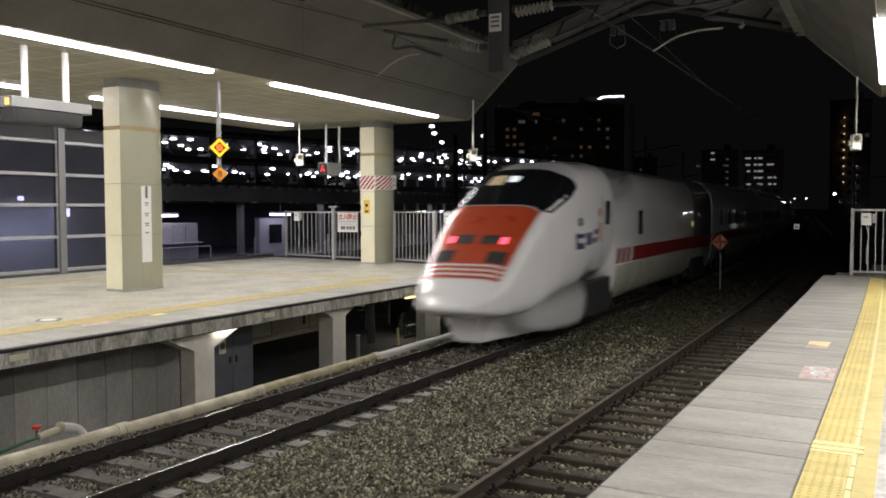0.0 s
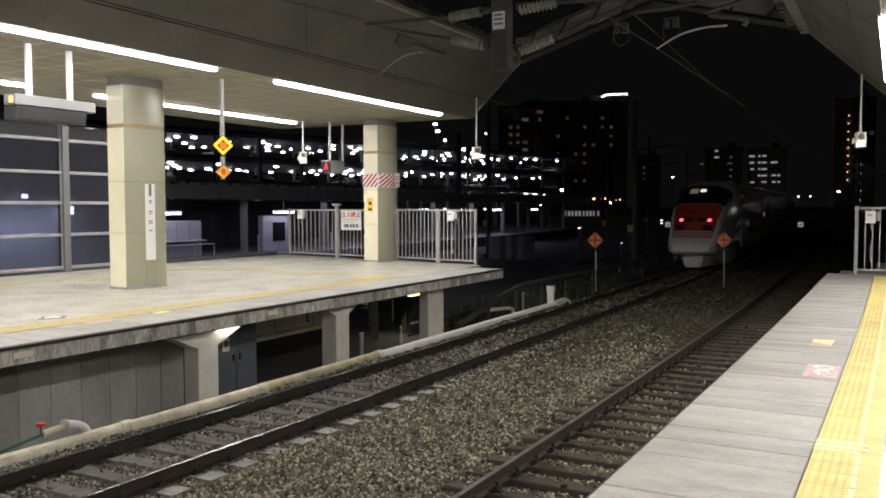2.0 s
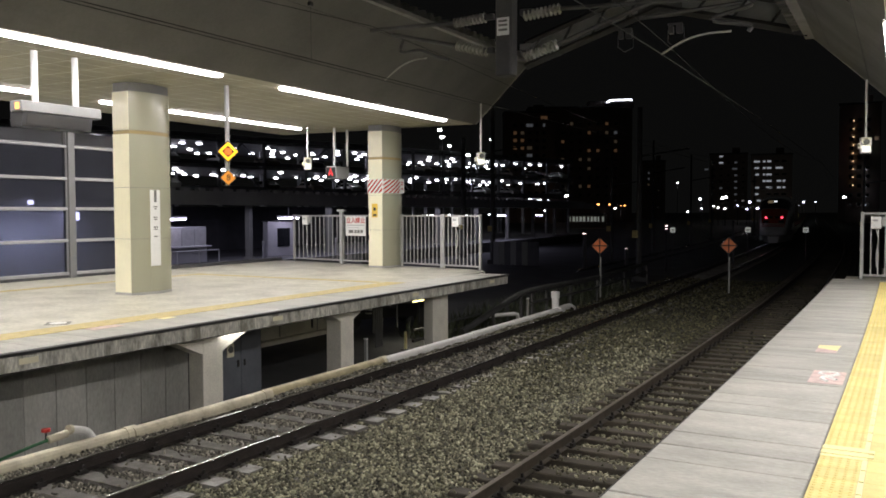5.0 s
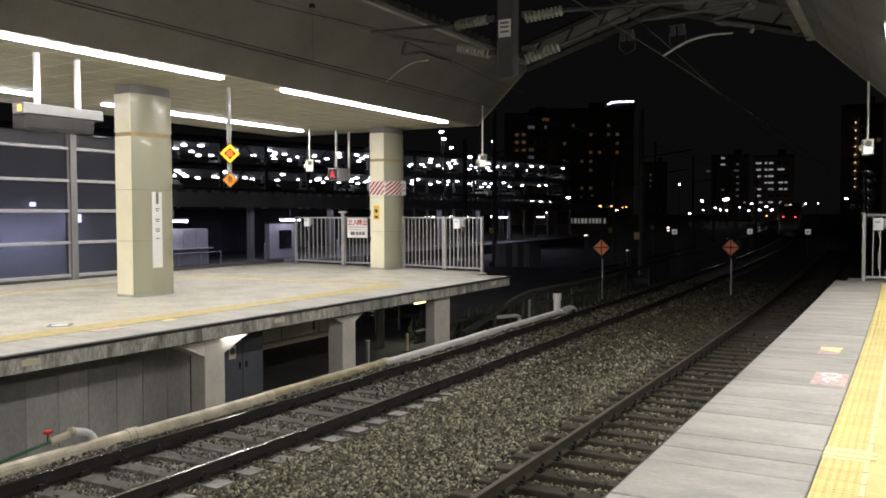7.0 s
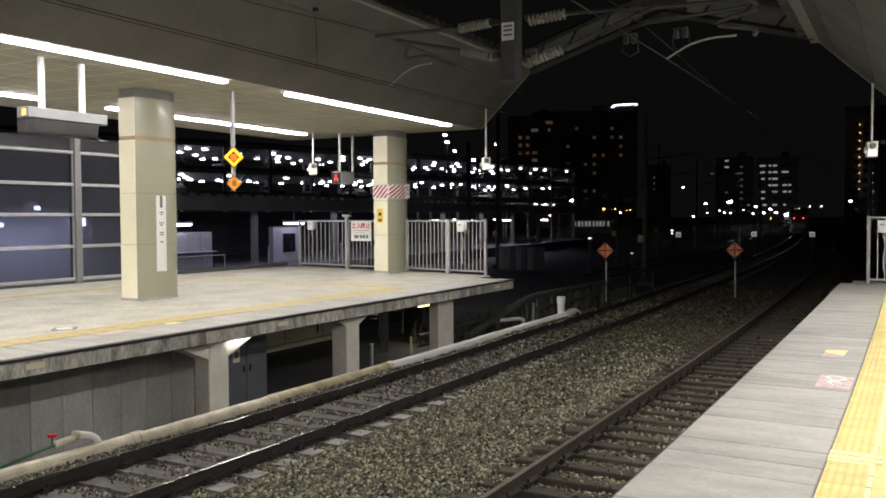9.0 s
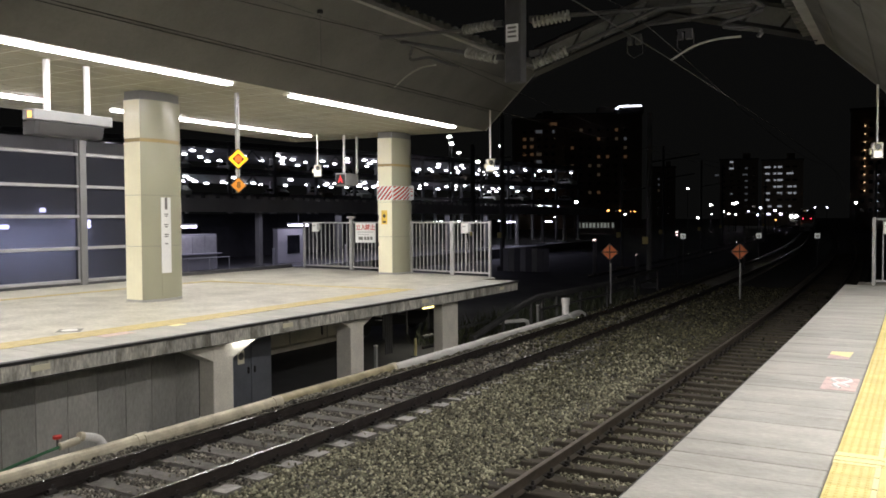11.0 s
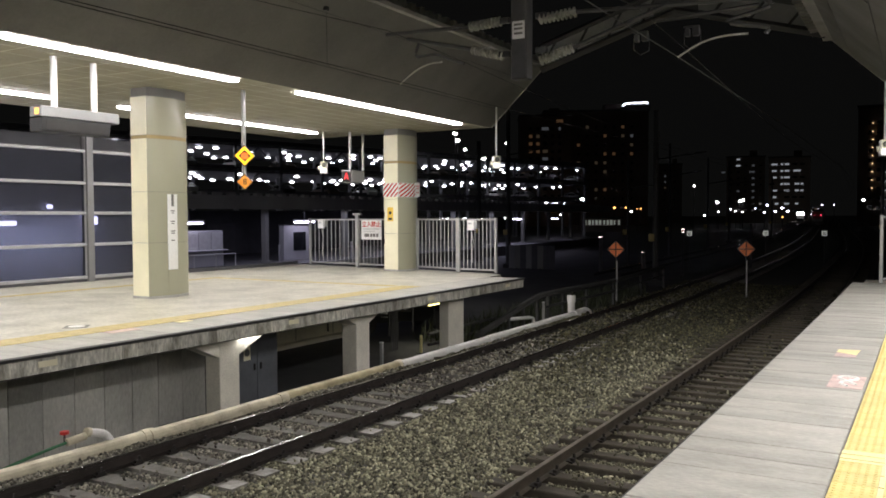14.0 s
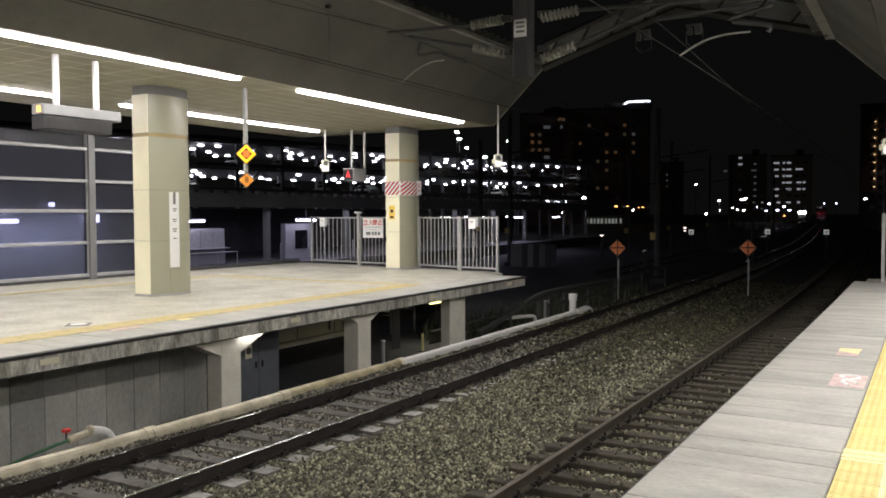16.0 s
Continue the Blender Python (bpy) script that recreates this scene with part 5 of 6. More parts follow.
    part("plough", bm, M["train"], car, "white snow plough under the nose")
    for sd in (-1, 1):
        bm = bmesh.new()
        rows = []
        for y, x0, x1, z0, z1 in ((-.15, .80, .86, .5, .9), (.5, 1.09, 1.13, .34, 1.05), (1.4, 1.29, 1.3, .25, 1.15), (2.3, 1.40, 1.39, .22, 1.25), (3.0, 1.44, 1.43, .24, 1.32), (3.45, 1.43, 1.44, .4, 1.36)):
            zm = (z0 + z1) / 2
            rows.append([bm.verts.new((sd * x, y, z)) for x, z in ((x0, z0), ((x0 + x1) / 2 + .04, z0 + .16), (x1 + .05, zm), (x1, z1))])
        for r0, r1 in zip(rows, rows[1:]):
            for j in range(3):
                f = (r0[j], r1[j], r1[j + 1], r0[j + 1])
                bm.faces.new(f if sd > 0 else f[::-1])
        bmesh.ops.solidify(bm, geom=list(bm.faces), thickness=.06)
        part("side_skirt", bm, M["train"], car, "white curved skirt beside the plough", smooth=True)
        # solid dark block in place of the shade round the front bogie
        bm = box((sd * 1.25, 4.75, .75, .2, 2.6, .95), bevel=.03)
        part("bogie_recess", bm, M["train_under"], car, "dark block painting the shaded bogie recess")
    return car


def train_place(t):
    return 17.4 + 12.1 * t + .13 * t * t


def car_pose(s, b0, b1):
    """A car whose bogies, b0 and b1 from its origin, stand on the far track."""
    p, q = at(s + b0, T1, RAIL + rise(s + b0)), at(s + b1, T1, RAIL + rise(s + b1))
    d = q - p
    m = Matrix.Translation(p) @ Matrix.Rotation(math.atan2(-d.x, d.y), 4, "Z") @ Matrix.Rotation(math.atan2(d.z, d.length), 4, "X")
    return m @ Matrix.Translation((0, -b0, 0))


def build_train():
    M["sign_yellow_dim"] = glow("dim_yellow_lamp", (.9, .8, .35), .25)
    M["cab_white"] = glow("cab_lamp_glow", (.9, .95, 1.0), .9)
    M["cab_beige"] = glow("cab_interior_glow", (.8, .62, .38), .12)
    head = train_car(True)
    mid = train_car(False)
    cars = [head, mid] + [copy_thing(mid, Matrix()) for _ in range(4)]
    return cars


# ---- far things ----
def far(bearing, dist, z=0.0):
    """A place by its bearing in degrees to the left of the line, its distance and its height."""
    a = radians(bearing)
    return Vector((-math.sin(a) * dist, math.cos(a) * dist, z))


def lamp_head(r, flat=.6):
    bm = bmesh.new()
    bmesh.ops.create_icosphere(bm, subdivisions=2, radius=r, matrix=Matrix.Diagonal((1, 1, flat, 1)))
    return bm


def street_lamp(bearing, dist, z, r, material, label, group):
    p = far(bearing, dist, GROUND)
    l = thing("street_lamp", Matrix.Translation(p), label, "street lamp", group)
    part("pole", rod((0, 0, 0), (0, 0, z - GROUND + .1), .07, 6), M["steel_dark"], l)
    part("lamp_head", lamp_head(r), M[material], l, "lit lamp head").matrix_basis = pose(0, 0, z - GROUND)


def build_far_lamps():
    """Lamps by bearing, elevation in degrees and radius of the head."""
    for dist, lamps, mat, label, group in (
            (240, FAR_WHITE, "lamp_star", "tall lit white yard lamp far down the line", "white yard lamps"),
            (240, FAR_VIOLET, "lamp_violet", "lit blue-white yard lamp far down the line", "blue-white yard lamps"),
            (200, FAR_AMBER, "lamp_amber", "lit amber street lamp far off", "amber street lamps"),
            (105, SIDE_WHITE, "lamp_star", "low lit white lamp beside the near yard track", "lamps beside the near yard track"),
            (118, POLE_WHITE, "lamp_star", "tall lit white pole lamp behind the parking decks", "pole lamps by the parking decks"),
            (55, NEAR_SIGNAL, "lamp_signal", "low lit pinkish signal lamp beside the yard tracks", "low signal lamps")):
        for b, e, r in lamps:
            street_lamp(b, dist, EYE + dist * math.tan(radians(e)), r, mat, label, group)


def block(name, bearing, dist, width, depth, h, label, lit, pitch, size, turn=0.0):
    """A building: walls, roof, and the lit windows of its front, given by bay (from the middle), storey and kind."""
    b = thing(name, Matrix.Translation(far(bearing, dist, GROUND)) @ Matrix.Rotation(radians(bearing + turn), 4, "Z"), label, "building")
    part("wall", box((0, depth / 2, h / 2, width, depth, h)), M["facade"], b)
    part("roof", box((0, depth / 2, h + .3, width + .6, depth + .6, .6), bevel=.1), M["steel_dark"], b)
    part("roof_house", box((width * .2, depth / 2, h + 1.8, width * .2, depth * .4, 3)), M["facade"], b)
    me = {}
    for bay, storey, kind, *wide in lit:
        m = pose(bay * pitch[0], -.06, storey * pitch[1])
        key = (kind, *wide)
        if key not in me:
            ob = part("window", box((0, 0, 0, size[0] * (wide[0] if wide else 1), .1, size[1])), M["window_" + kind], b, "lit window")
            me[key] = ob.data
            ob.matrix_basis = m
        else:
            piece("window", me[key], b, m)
    # unlit windows, floor by floor, as shallow dark recesses
    pane = bpy.data.meshes.new("dark_window")
    bm = box((0, 0, 0, size[0], .08, size[1]))
    bm.to_mesh(pane)
    bm.free()
    pane.materials.append(M["train_glass"])
    taken = {(w[0], w[1]) for w in lit}
    step = max(1, round(3.2 / pitch[0]))
    for i in range(2, int(h / pitch[1])):
        for j in range(-int(width / 2 / pitch[0]) + 1, int(width / 2 / pitch[0]), step):
            if not any((j + d, i) in taken for d in range(-step + 1, step)):
                piece("dark_window", pane, b, pose(j * pitch[0], -.04, i * pitch[1]))
    return b


def build_far_buildings():
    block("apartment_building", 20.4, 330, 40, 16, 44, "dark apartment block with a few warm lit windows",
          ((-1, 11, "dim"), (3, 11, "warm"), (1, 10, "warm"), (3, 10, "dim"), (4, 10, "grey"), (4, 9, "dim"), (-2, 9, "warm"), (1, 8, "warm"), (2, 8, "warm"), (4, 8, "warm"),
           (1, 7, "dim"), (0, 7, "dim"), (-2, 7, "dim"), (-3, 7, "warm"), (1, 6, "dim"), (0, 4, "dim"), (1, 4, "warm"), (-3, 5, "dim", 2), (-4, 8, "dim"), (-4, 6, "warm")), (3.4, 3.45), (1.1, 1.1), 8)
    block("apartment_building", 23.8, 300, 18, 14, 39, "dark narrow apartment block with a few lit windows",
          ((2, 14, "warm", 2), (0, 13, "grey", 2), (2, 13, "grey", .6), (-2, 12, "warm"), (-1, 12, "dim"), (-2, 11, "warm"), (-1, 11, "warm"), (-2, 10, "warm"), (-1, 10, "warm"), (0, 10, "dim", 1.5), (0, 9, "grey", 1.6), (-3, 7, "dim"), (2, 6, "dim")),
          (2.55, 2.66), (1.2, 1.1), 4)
    for b, dist, z, power, tint in ((20.6, 282, 5.0, 120, (1.0, .68, .46)), (9.8, 372, 7.0, 420, (.95, .92, .85))):
        lamp = bpy.data.lights.new("street_light", "POINT")
        lamp.energy, lamp.color, lamp.shadow_soft_size = power, tint, 1.5
        ob = new("street_light", lamp)
        ob.location = far(b, dist, z)
    sg = thing("roof_sign", Matrix.Translation(far(17.85, 333, 45.0)) @ Matrix.Rotation(radians(14), 4, "Z"), "white lit sign on the roof of the apartment block", "sign")
    part("frame", box((0, .3, -1.7, 11, .3, 2.6), bevel=.05), M["steel_dark"], sg)
    bm = bmesh.new()
    vs = [bm.verts.new(c) for c in ((-5.3, 0, -.75), (-4.0, 0, -.75), (-3.1, 0, .35), (-3.9, 0, .35))]
    bm.faces.new(vs)
    bmesh.ops.solidify(bm, geom=list(bm.faces), thickness=.2)
    part("lit_shape", bm, M["neon"], sg)
    for k in range(7):
        part("lit_shape", box((-2.6 + 1.16 * k, 0, .12 + .06 * (k % 3), 1.0, .2, .8 - .16 * (k % 2)), bevel=.1), M["neon"], sg)
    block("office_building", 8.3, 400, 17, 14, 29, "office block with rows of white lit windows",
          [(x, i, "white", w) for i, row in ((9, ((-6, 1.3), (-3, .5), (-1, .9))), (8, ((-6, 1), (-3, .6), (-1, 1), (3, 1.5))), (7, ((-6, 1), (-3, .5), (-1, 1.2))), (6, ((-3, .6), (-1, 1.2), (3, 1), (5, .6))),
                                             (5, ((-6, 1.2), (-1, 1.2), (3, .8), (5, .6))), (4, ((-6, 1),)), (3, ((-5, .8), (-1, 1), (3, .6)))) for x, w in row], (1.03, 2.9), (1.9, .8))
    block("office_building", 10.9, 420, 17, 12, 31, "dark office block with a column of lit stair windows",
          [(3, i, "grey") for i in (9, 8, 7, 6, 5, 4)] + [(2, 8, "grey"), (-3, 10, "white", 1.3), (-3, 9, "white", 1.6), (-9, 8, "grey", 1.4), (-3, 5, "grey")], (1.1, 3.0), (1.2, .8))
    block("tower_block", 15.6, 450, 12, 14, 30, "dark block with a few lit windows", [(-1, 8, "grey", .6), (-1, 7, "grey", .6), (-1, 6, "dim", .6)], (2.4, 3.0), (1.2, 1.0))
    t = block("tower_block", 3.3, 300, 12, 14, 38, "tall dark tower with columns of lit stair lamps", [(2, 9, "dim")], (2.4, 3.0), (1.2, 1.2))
    for x, m, z0, z1, n in ((-1.8, "lamp_amber_small", 12.2, 32.8, 9), (1.8, "lamp_white_small", 2.9, 17.2, 6)):
        for k in range(n):
            part("stair_lamp", lamp_head(.26), M[m], t, "small lit stair lamp").matrix_basis = pose(x, -.3, z0 + (z1 - z0) * k / (n - 1))
    st = thing("lit_station_hall", Matrix.Translation(far(19.93, 200, GROUND)) @ Matrix.Rotation(radians(18), 4, "Z"), "low far hall with a row of lit windows", "building")
    part("wall", box((0, 2, 1.6, 9, 4, 3.2)), M["facade"], st)
    part("roof", box((0, 2, 3.35, 9.6, 4.6, .3)), M["steel_dark"], st)
    rnd = random.Random(31)
    for k in range(10):
        part("window", box((-3.9 + .83 * k + rnd.uniform(-.12, .12), -.04, 2.15, rnd.uniform(.35, .62), .1, 1.15)), M["window_pale"], st, "lit window")


def build_car_park():
    """Steel-framed car park with open decks and lamps, alongside the line."""
    p0, p1 = far(47.5, 103), far(22.0, 152)
    d = p1 - p0
    l = d.length
    base = Matrix.Translation(p0 + Vector((0, 0, GROUND))) @ Matrix.Rotation(math.atan2(d.y, d.x), 4, "Z")
    cp = thing("car_park", base, "open steel-framed parking decks with rows of white lamps", "car park")
    floors = (6.5, 9.55, 12.75)
    depth = 22
    for z in floors:
        part("deck", box((l / 2 - 8, depth / 2, z - .12, l + 26, depth, .24)), M["deck_steel"], cp)
        part("parapet", box((l / 2 - 8, -.05, z + .35, l + 26, .08, .5)), M["deck_steel"], cp)
    n = 16
    for k in range(n):
        x = -20 + (l + 24) * k / (n - 1)
        for y in (.2, depth / 2):
            part("column", box((x, y, 6.5, .35, .35, 13)), M["deck_steel"], cp)
        if k % 2 == 0:
            for z0, z1 in zip(floors, floors[1:]):
                part("brace", rod((x, .1, z0), (x + 3.2, .1, z1 - .3), .1, 5), M["deck_steel"], cp)
                part("brace", rod((x + 6.4, .1, z0), (x + 3.2, .1, z1 - .3), .1, 5), M["deck_steel"], cp)
    rnd = random.Random(21)
    lm = None
    for zi, z in enumerate((6.05, 9.1, 12.3, 3.4)):
        for k in range(30):
            x = -18 + (l + 22) * (k + rnd.uniform(-.25, .25)) / 29
            for y in (2.0, 7, 12, 17):
                if rnd.random() > (.42, .64, .62, .14)[zi]:
                    continue
                m = pose(x + rnd.uniform(-1.2, 1.2), y, z + rnd.uniform(-.14, .06), 0, 0, rnd.uniform(-6, 6))
                if lm is None:
                    bm = bmesh.new()
                    bmesh.ops.create_icosphere(bm, subdivisions=2, radius=.5, matrix=Matrix.Diagonal((.84, .5, .26, 1)))
                    lm = part("deck_lamp", bm, M["lamp_white"], cp, "lit white deck lamp")
                    lm.matrix_basis = m
                else:
                    piece("deck_lamp", lm.data, cp, m)
    for z in (12.6, 9.4, 6.35):
        lamp = bpy.data.lights.new("deck_light", "AREA")
        lamp.shape, lamp.size, lamp.size_y, lamp.energy, lamp.color = "RECTANGLE", l, 16, 430, (.85, .88, 1.0)
        ob = new("deck_light", lamp)
        ob.matrix_world = base @ pose(l / 2, 10, z - .35)
    # parked cars on the decks
    rnd = random.Random(22)
    for z in floors[:2]:
        for k in range(14):
            if rnd.random() < .35:
                continue
            car = parked_car(base @ pose(-14 + (l + 16) * k / 13, 1.6, z, 0, 0, 90 + rnd.uniform(-4, 4)), rnd.choice(("white", "black", "grey_box", "facade")), "parked car on the open parking deck")


def parked_car(m, paint, label):
    c = thing("car", m, label, "car", "parked cars")
    prof = [(-2.1, .35), (2.1, .35), (2.15, .75), (1.3, .92), (.75, 1.42), (-1.0, 1.46), (-1.75, 1.0), (-2.12, .9)]
    bm = bmesh.new()
    v0 = [bm.verts.new((x, -.82, z)) for x, z in prof]
    v1 = [bm.verts.new((x, .82, z)) for x, z in prof]
    for k in range(8):
        bm.faces.new((v0[k], v0[(k + 1) % 8], v1[(k + 1) % 8], v1[k]))
    bm.faces.new(v0[::-1])
    bm.faces.new(v1)
    bmesh.ops.recalc_face_normals(bm, faces=list(bm.faces))
    bmesh.ops.bevel(bm, geom=list(bm.edges), offset=.06, segments=2, affect="EDGES")
    part("body", bm, M[paint], c)
    for y in (-.825, .825):
        bm = bmesh.new()
        bm.faces.new([bm.verts.new((x, y, z)) for x, z in ((1.05, .98), (.68, 1.34), (-.95, 1.38), (-1.45, 1.0))])
        bmesh.ops.solidify(bm, geom=list(bm.faces), thickness=.01)
        part("side_window", bm, M["train_glass"], c, "dark side window")
    for x in (-1.3, 1.35):
        for y in (-.78, .78):
            part("wheel", rod((x, y - .1, .32), (x, y + .1, .32), .32, 14), M["rubber"], c)
    return c


def build_neighbour_station():
    """The lower platforms beyond, with their roof, lamps and pale walls."""
    lo = thing("platform_3", label="lower platform beyond with pale walls under a dark roof", category="platform", kind="structure")
    part("slab", sweep(rect(-47, -33.5, GROUND, -1.0), 5, 110, 6), M["low_paving"], lo)
    part("kerb", sweep(rect(-33.5, -33.2, GROUND, -.96), 5, 50, 5), M["far_wall"], lo, "pale kerb")
    rf = thing("platform_roof", label="long dark ridged roof of the lower platform", category="canopy")
    part("roof_sheet", sweep(rect(-48, -33, 2.75, 3.0), 5, 112, 6), M["far_wall"], rf)
    part("fascia", sweep(rect(-33, -32.85, 2.35, 3.1), 5, 112, 6), M["far_wall"], rf)
    bm = bmesh.new()
    for k in range(90):
        p = at(8 + 1.1 * k, -32.8, 3.16)
        box((p.x, p.y, p.z, .3, .45, .16), bm=bm)
    part("roof_ribs", bm, M["far_wall"], rf)
    for k in range(11):
        s = 14.3 + 9 * k
        c = thing("roof_column", pose_at(s, -36.2, -1.0), "slim grey steel column under the lower platform's roof", "column", "columns of the lower platform")
        part("shaft", box((0, 0, 1.9, .35, .35, 3.8), bevel=.02), M["drum"], c)
        part("bracket", box((0, 0, 3.5, 2.6, .2, .25), bevel=.02), M["drum"], c)
        part("foot", box((0, 0, .06, .55, .55, .12), bevel=.01), M["drum"], c)
    for s, off in ((34.4, -36.0), (45.2, -36.0), (64.0, -40.0), (84.0, -36.0), (97.0, -36.0)):
        f = thing("platform_light", pose_at(s, off, 1.55), "bright violet-white tube light under the lower platform's roof", "light fitting", "tube lights of the lower platform")
        part("housing", box((0, 0, .1, .3, 2.1, .1), bevel=.02), M["steel"], f)
        part("tube", box((0, 0, 0, .24, 2.0, .12), bevel=.03), M["lamp_violet"], f, "glowing violet-white tube")
        part("hanger", rod((0, 0, .12), (0, 0, 1.22), .03, 6), M["steel_dark"], f)
    kb = thing("kiosk", pose_at(35.0, -36.0, -1.0), "pale steel-clad kiosk with a low rail on the lower platform", "kiosk")
    part("wall", box((-2, 0, 1.05, 3.2, 5, 2.1), bevel=.02), M["far_wall"], kb)
    for k in range(5):
        part("panel", box((-.38, -2.0 + 1.0 * k, 1.35, .04, .95, 1.3), bevel=.01), M["steel"], kb, "brushed steel wall panel")
    part("counter", box((-.2, 0, .95, .6, 4.9, .06), (-.35, 0, .45, .2, 4.8, .9), bevel=.01), M["far_wall"], kb, "pale counter")
    part("base", box((-2, 0, .05, 3.4, 5.2, .1)), M["steel_dark"], kb)
    part("rail", tube_path([(.6, -2.4, .75), (.6, 2.5, .75)], .03, 6), M["steel"], kb)
    for y in (-2.4, -.8, .9, 2.5):
        part("rail_post", rod((.6, y, 0), (.6, y, .75), .03, 6), M["steel"], kb)
    hs = thing("stair_house", pose_at(45.2, -36.6, -1.0), "pale stair house with a dark window on the lower platform", "building")
    part("wall", box((-.2, 0, 1.15, .4, 2.9, 2.3), bevel=.02), M["far_wall"], hs)
    part("window", box((.02, .2, 1.25, .06, 1.3, 1.25), bevel=.01), M["train_glass"], hs, "dark window")
    part("lintel", box((-.2, 0, 2.33, .5, 3.0, .06), bevel=.01), M["steel_dark"], hs)
    hd = thing("hoarding", pose_at(55.6, -23.2, GROUND), "low hoarding of grey and white panels beside the yard", "hoarding")
    for k in range(8):
        part("panel", box((-2.0 + .44 * k, 0, .86, .43, .05, 1.68), bevel=.01), M["board" if k in (0, 3) else "drum" if k in (1, 5) else "steel_dark"], hd)
        part("foot", box((-2.0 + .44 * k, .2, .04, .08, .6, .08)), M["steel_dark"], hd)
    for s in (40.5, 48.5, 57, 66):
        bl = thing("bollard", pose_at(s, -34.4, -1.0), "slim pale bollard on the lower platform", "bollard", "bollards of the lower platform")
        part("shaft", rod((0, 0, 0), (0, 0, 1.1), .06, 8), M["far_wall"], bl)
        part("cap", rod((0, 0, 1.1), (0, 0, 1.16), .075, 8), M["steel"], bl)
    wl = thing("back_wall", pose_at(40, -46.5, -1.0), "long pale wall behind the lower platform", "wall")
    part("wall", box((0, 0, 1.7, .3, 64, 3.4)), M["dark_wall"], wl)
    part("dark_openings", box((.17, -6, 1.3, .04, 3, 2.2), (.17, 8, 1.3, .04, 3, 2.2), (.17, 20, 1.3, .04, 4, 2.2)), M["steel_dark"], wl)
    for s, off in ((30, -30), (52, -31), (75, -32)):
        lamp = bpy.data.lights.new("platform_tube_light", "AREA")
        lamp.shape, lamp.size, lamp.size_y, lamp.energy, lamp.color = "RECTANGLE", 4, 20, 330, (.74, .72, 1.0)
        ob = new("platform_tube_light", lamp)
        ob.matrix_world = pose_at(s, -34.7, 2.2)
    # lit building front behind the wind screens
    hall = thing("concourse_front", pose_at(18.5, -27.5, GROUND), "pale concourse wall behind the wind screen", "wall")
    part("wall", box((0, -3, 3.4, .3, 17, 6.8)), M["far_wall"], hall)
    for y, z, w in ((-1.6, 3.62, 1.4), (2.1, 3.62, .5), (2.1, 3.78, .5), (.4, 4.2, .18)):
        part("wall_lamp", box((.4, y, z, .2, w, .16), bevel=.04), M["lamp_violet"], hall, "lit violet-white wall lamp")
    lamp = bpy.data.lights.new("wall_light", "AREA")
    lamp.shape, lamp.size, lamp.size_y, lamp.energy, lamp.color = "RECTANGLE", .3, 9, 350, (.74, .74, 1.0)
    ob = new("wall_light", lamp)
    ob.matrix_world = pose_at(16, -26.2, 1.6) @ pose(0, 0, 0, 0, 35, 0)


def build_yard():
    for b, dist, r, top in ((16.5, 47, .17, 9.5), (18.3, 62, .09, 8), (15.6, 75, .12, 10), (13.2, 95, .12, 10), (11.9, 120, .14, 11), (28.3, 70, .22, 10), (26.3, 62, .2, 11.5), (9.3, 140, .14, 10), (3.0, 90, .14, 9)):
        p = thing("catenary_mast", Matrix.Translation(far(b, dist, GROUND)) @ Matrix.Rotation(radians(b), 4, "Z"), "dark steel mast in the rail yard", "mast", "masts in the rail yard")
        part("shaft", rod((0, 0, 0), (0, 0, top), r, 10, r * .8), M["gantry"], p)
        part("arm", rod((0, 0, top * .72), (2.6, 0, top * .76), .05, 6), M["gantry"], p)
        part("base", box((0, 0, .15, .8, .8, .3), bevel=.03), M["asphalt"], p)
        part("box", box((-.22, -.1, 2.6, .3, .25, .4), bevel=.02), M["yellow_worn"], p, "small box on the mast")
    for b, dist in ((14.34, 60), (9.66, 62), (6.24, 62)):
        q = thing("track_number_sign", Matrix.Translation(far(b, dist, GROUND)) @ Matrix.Rotation(radians(b), 4, "Z"), "small white square track sign on a post", "track sign", "square track signs")
        part("post", rod((0, 0, 0), (0, 0, 2.4), .03, 6), M["steel_dark"], q)
        part("plate", box((0, -.04, 2.55, .34, .03, .34), bevel=.01), M["sign_white"], q, "back-lit white plate")
        part("lettering", box((0, -.058, 2.58, .2, .006, .05), (0, -.058, 2.48, .2, .006, .05)), M["drum"], q)
    # neighbouring tracks of the yard
    for k, (o, label) in enumerate(((-14.6, "far"), (1.8, "near"))):
        tr = thing("yard_track", label="rusty track of the rail yard with faint shine", category="railway track", group="yard tracks")
        for side in (-.75, .75):
            prof = [(o + side - .035, -1.42), (o + side + .035, -1.42), (o + side + .035, -1.27), (o + side - .035, -1.27)]
            part("rail", sweep(prof, 44, 300, 4, climb=True), M["head"], tr)


def build_far_train():
    """A train that waits far down the line with its headlights on."""
    s = 330.0
    e = thing("waiting_train", Matrix.Translation(at(s, -15.75, RAIL + rise(s) * .8)) @ Matrix.Rotation(heading(s), 4, "Z"), "dark waiting train far off with bright white headlights", "train")
    part("body", box((0, 10, 2.2, 2.9, 20, 3.4), bevel=.2), M["train_under"], e)
    part("cab_window", box((0, -.02, 3.0, 2.2, .05, .8), bevel=.02), M["train_glass"], e)
    part("underframe", box((0, 10, .3, 2.4, 18, .6), bevel=.05), M["train_under"], e)
    for x in (-.75, .75):
        part("headlight", lamp_head(.62, .9), M["lamp_star"], e, "bright white headlight").matrix_basis = pose(x, -.3, 2.7)
    return e


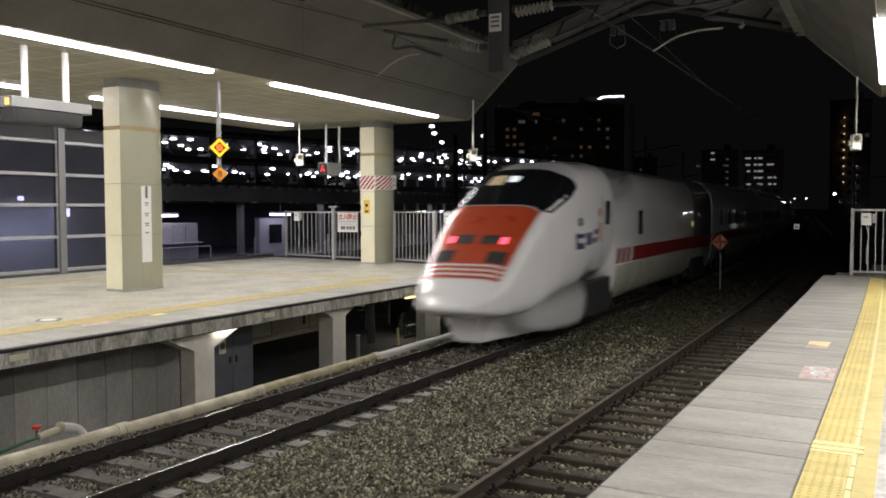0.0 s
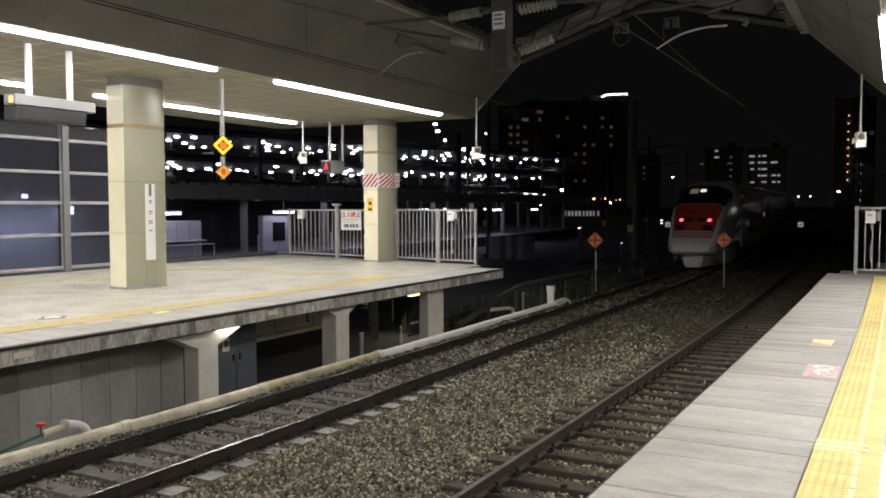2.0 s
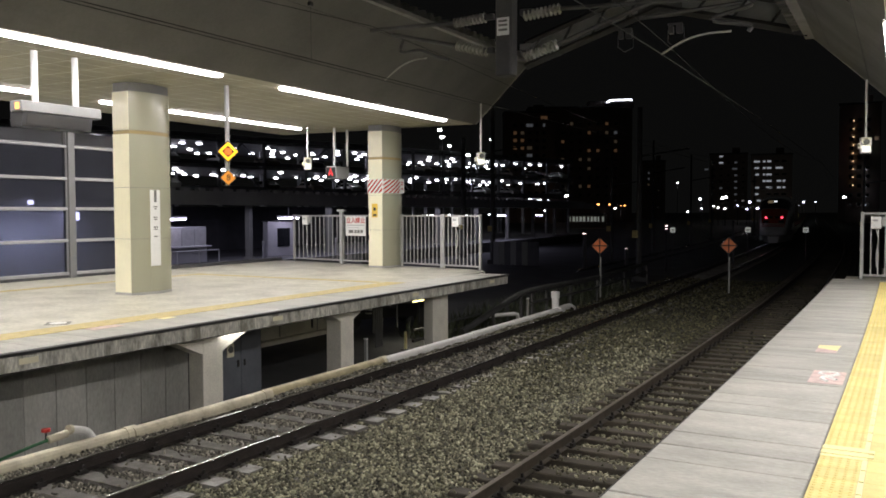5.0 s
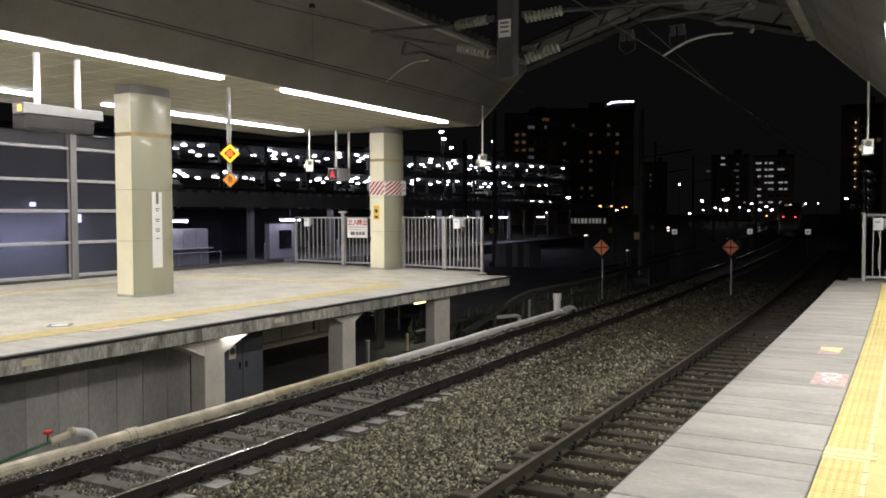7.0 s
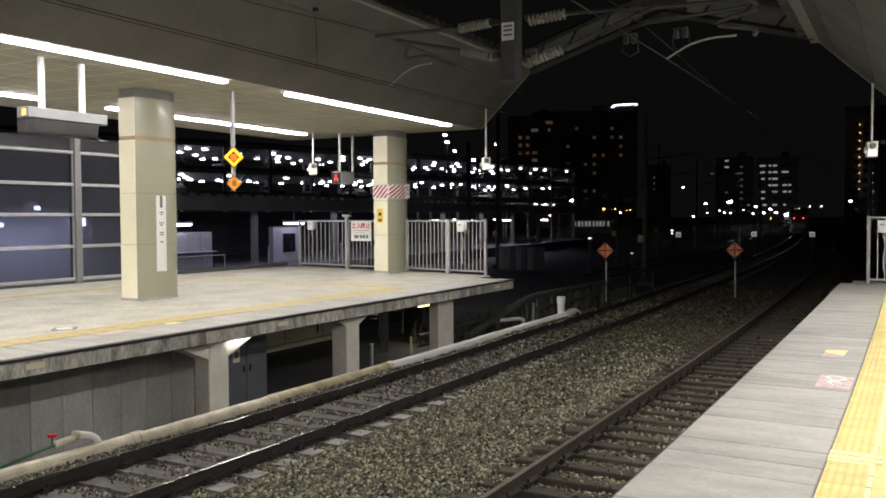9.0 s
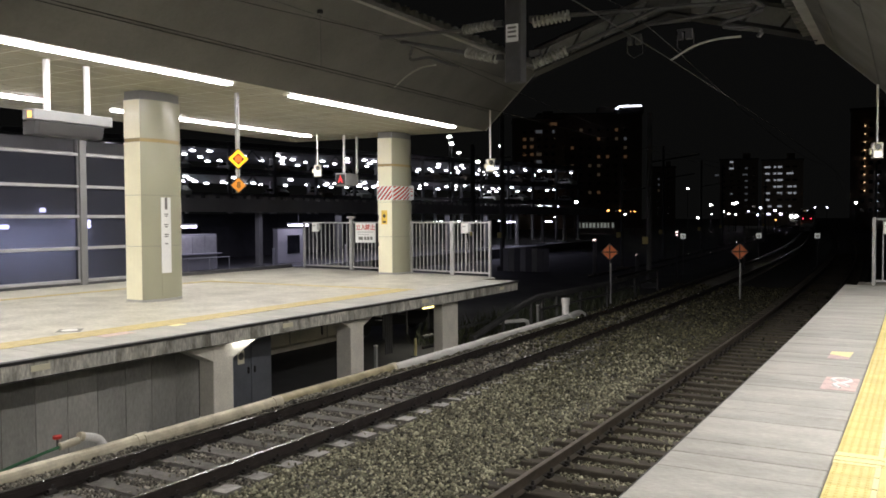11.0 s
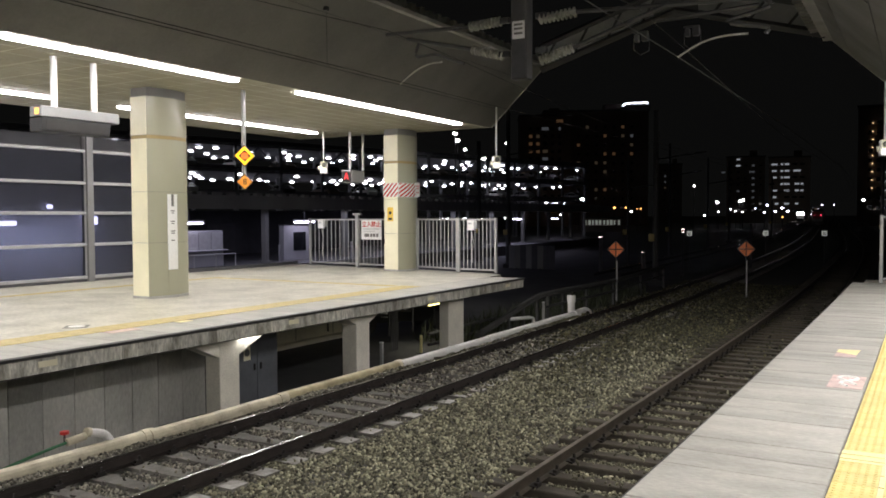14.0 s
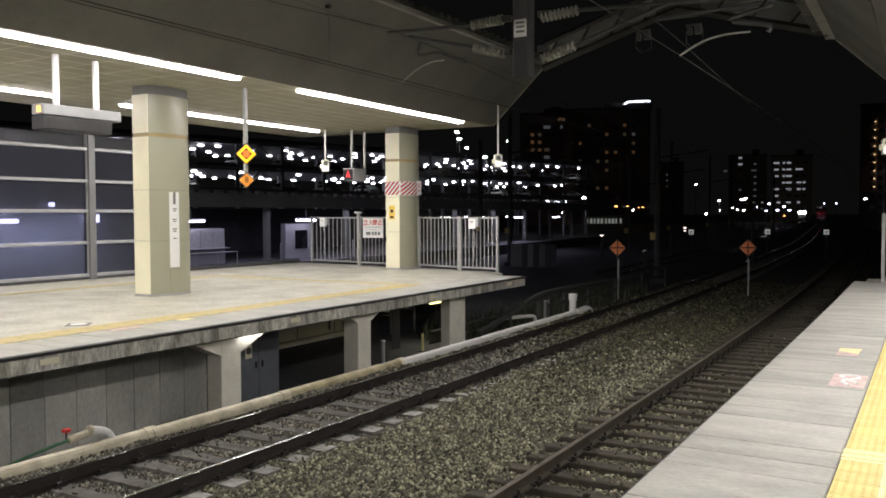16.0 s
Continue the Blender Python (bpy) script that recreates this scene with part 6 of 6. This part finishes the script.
def build_embankment():
    bm = bmesh.new()
    rows = []
    for k in range(20):
        s = 290 + 20 * k
        z = RAIL + rise(s) * .8
        rows.append([bm.verts.new(at(s, o, zz)) for o, zz in ((-20.5, GROUND), (-18.0, z), (-13.6, z), (-11.2, GROUND))])
    for r0, r1 in zip(rows, rows[1:]):
        for j in range(3):
            bm.faces.new((r0[j], r0[j + 1], r1[j + 1], r1[j]))
    tagged(part("embankment", bm, M["bed"]), "dark stony bank that carries the far tracks", "embankment", kind="structure")


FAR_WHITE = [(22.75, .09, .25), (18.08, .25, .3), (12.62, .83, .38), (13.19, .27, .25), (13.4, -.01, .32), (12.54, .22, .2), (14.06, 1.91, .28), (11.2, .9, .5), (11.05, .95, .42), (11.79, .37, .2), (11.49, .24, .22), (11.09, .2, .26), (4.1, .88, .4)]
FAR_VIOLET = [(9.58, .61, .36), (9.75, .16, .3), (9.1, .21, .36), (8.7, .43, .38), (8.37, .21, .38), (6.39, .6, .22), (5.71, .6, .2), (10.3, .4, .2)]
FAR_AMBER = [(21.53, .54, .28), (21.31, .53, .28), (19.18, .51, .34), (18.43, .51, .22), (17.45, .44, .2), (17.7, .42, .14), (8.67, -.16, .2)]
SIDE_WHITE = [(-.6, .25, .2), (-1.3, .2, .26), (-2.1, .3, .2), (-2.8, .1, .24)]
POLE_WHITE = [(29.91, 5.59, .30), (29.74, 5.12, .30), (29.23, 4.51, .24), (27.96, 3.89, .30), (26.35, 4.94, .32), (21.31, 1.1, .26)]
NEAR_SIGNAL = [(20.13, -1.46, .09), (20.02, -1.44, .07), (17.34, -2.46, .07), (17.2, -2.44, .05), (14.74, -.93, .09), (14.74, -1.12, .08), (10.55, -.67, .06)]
M["lamp_signal"] = glow("lit_pink_signal", (1.0, .72, .72), 3.0)
M["window_pale"] = glow("lit_window_pale", (.85, .9, .8), .15)
M["sign_white"] = glow("backlit_white_plate", (.9, .92, .85), .24)
M["lamp_amber_small"] = glow("small_amber_lamp", (1.0, .65, .35), 1.6)
M["lamp_white_small"] = glow("small_white_lamp", (.8, .82, 1.0), 2.5)

build_ground()
build_tracks()
build_ballast()
build_left_platform()
build_right_platform()
canopy(-1)
canopy(1)
build_gantry()
build_columns()
build_fences()
build_glass_screen()
build_hanging()
build_catenary()
build_lineside()
CARS = build_train()
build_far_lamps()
build_far_buildings()
build_car_park()
build_neighbour_station()
build_yard()
build_embankment()
build_far_train()
parked_car(Matrix.Translation(at(23.6, -15.6, GROUND)) @ pose(0, 0, 0, 0, 0, 60), "black", "black car parked under the platform")


def motions():
    """The train runs off along the far track."""
    steps = [0.5 * k for k in range(33)]
    for k, car in enumerate(CARS):
        if k == 0:
            rows = [(t, car_pose(train_place(t), 5.0, 18.4)) for t in steps]
        else:
            rows = [(t, car_pose(train_place(t) + 21.6 + 20.5 * (k - 1), 2.9, 17.1)) for t in steps]
        walk(car, rows)


motions()
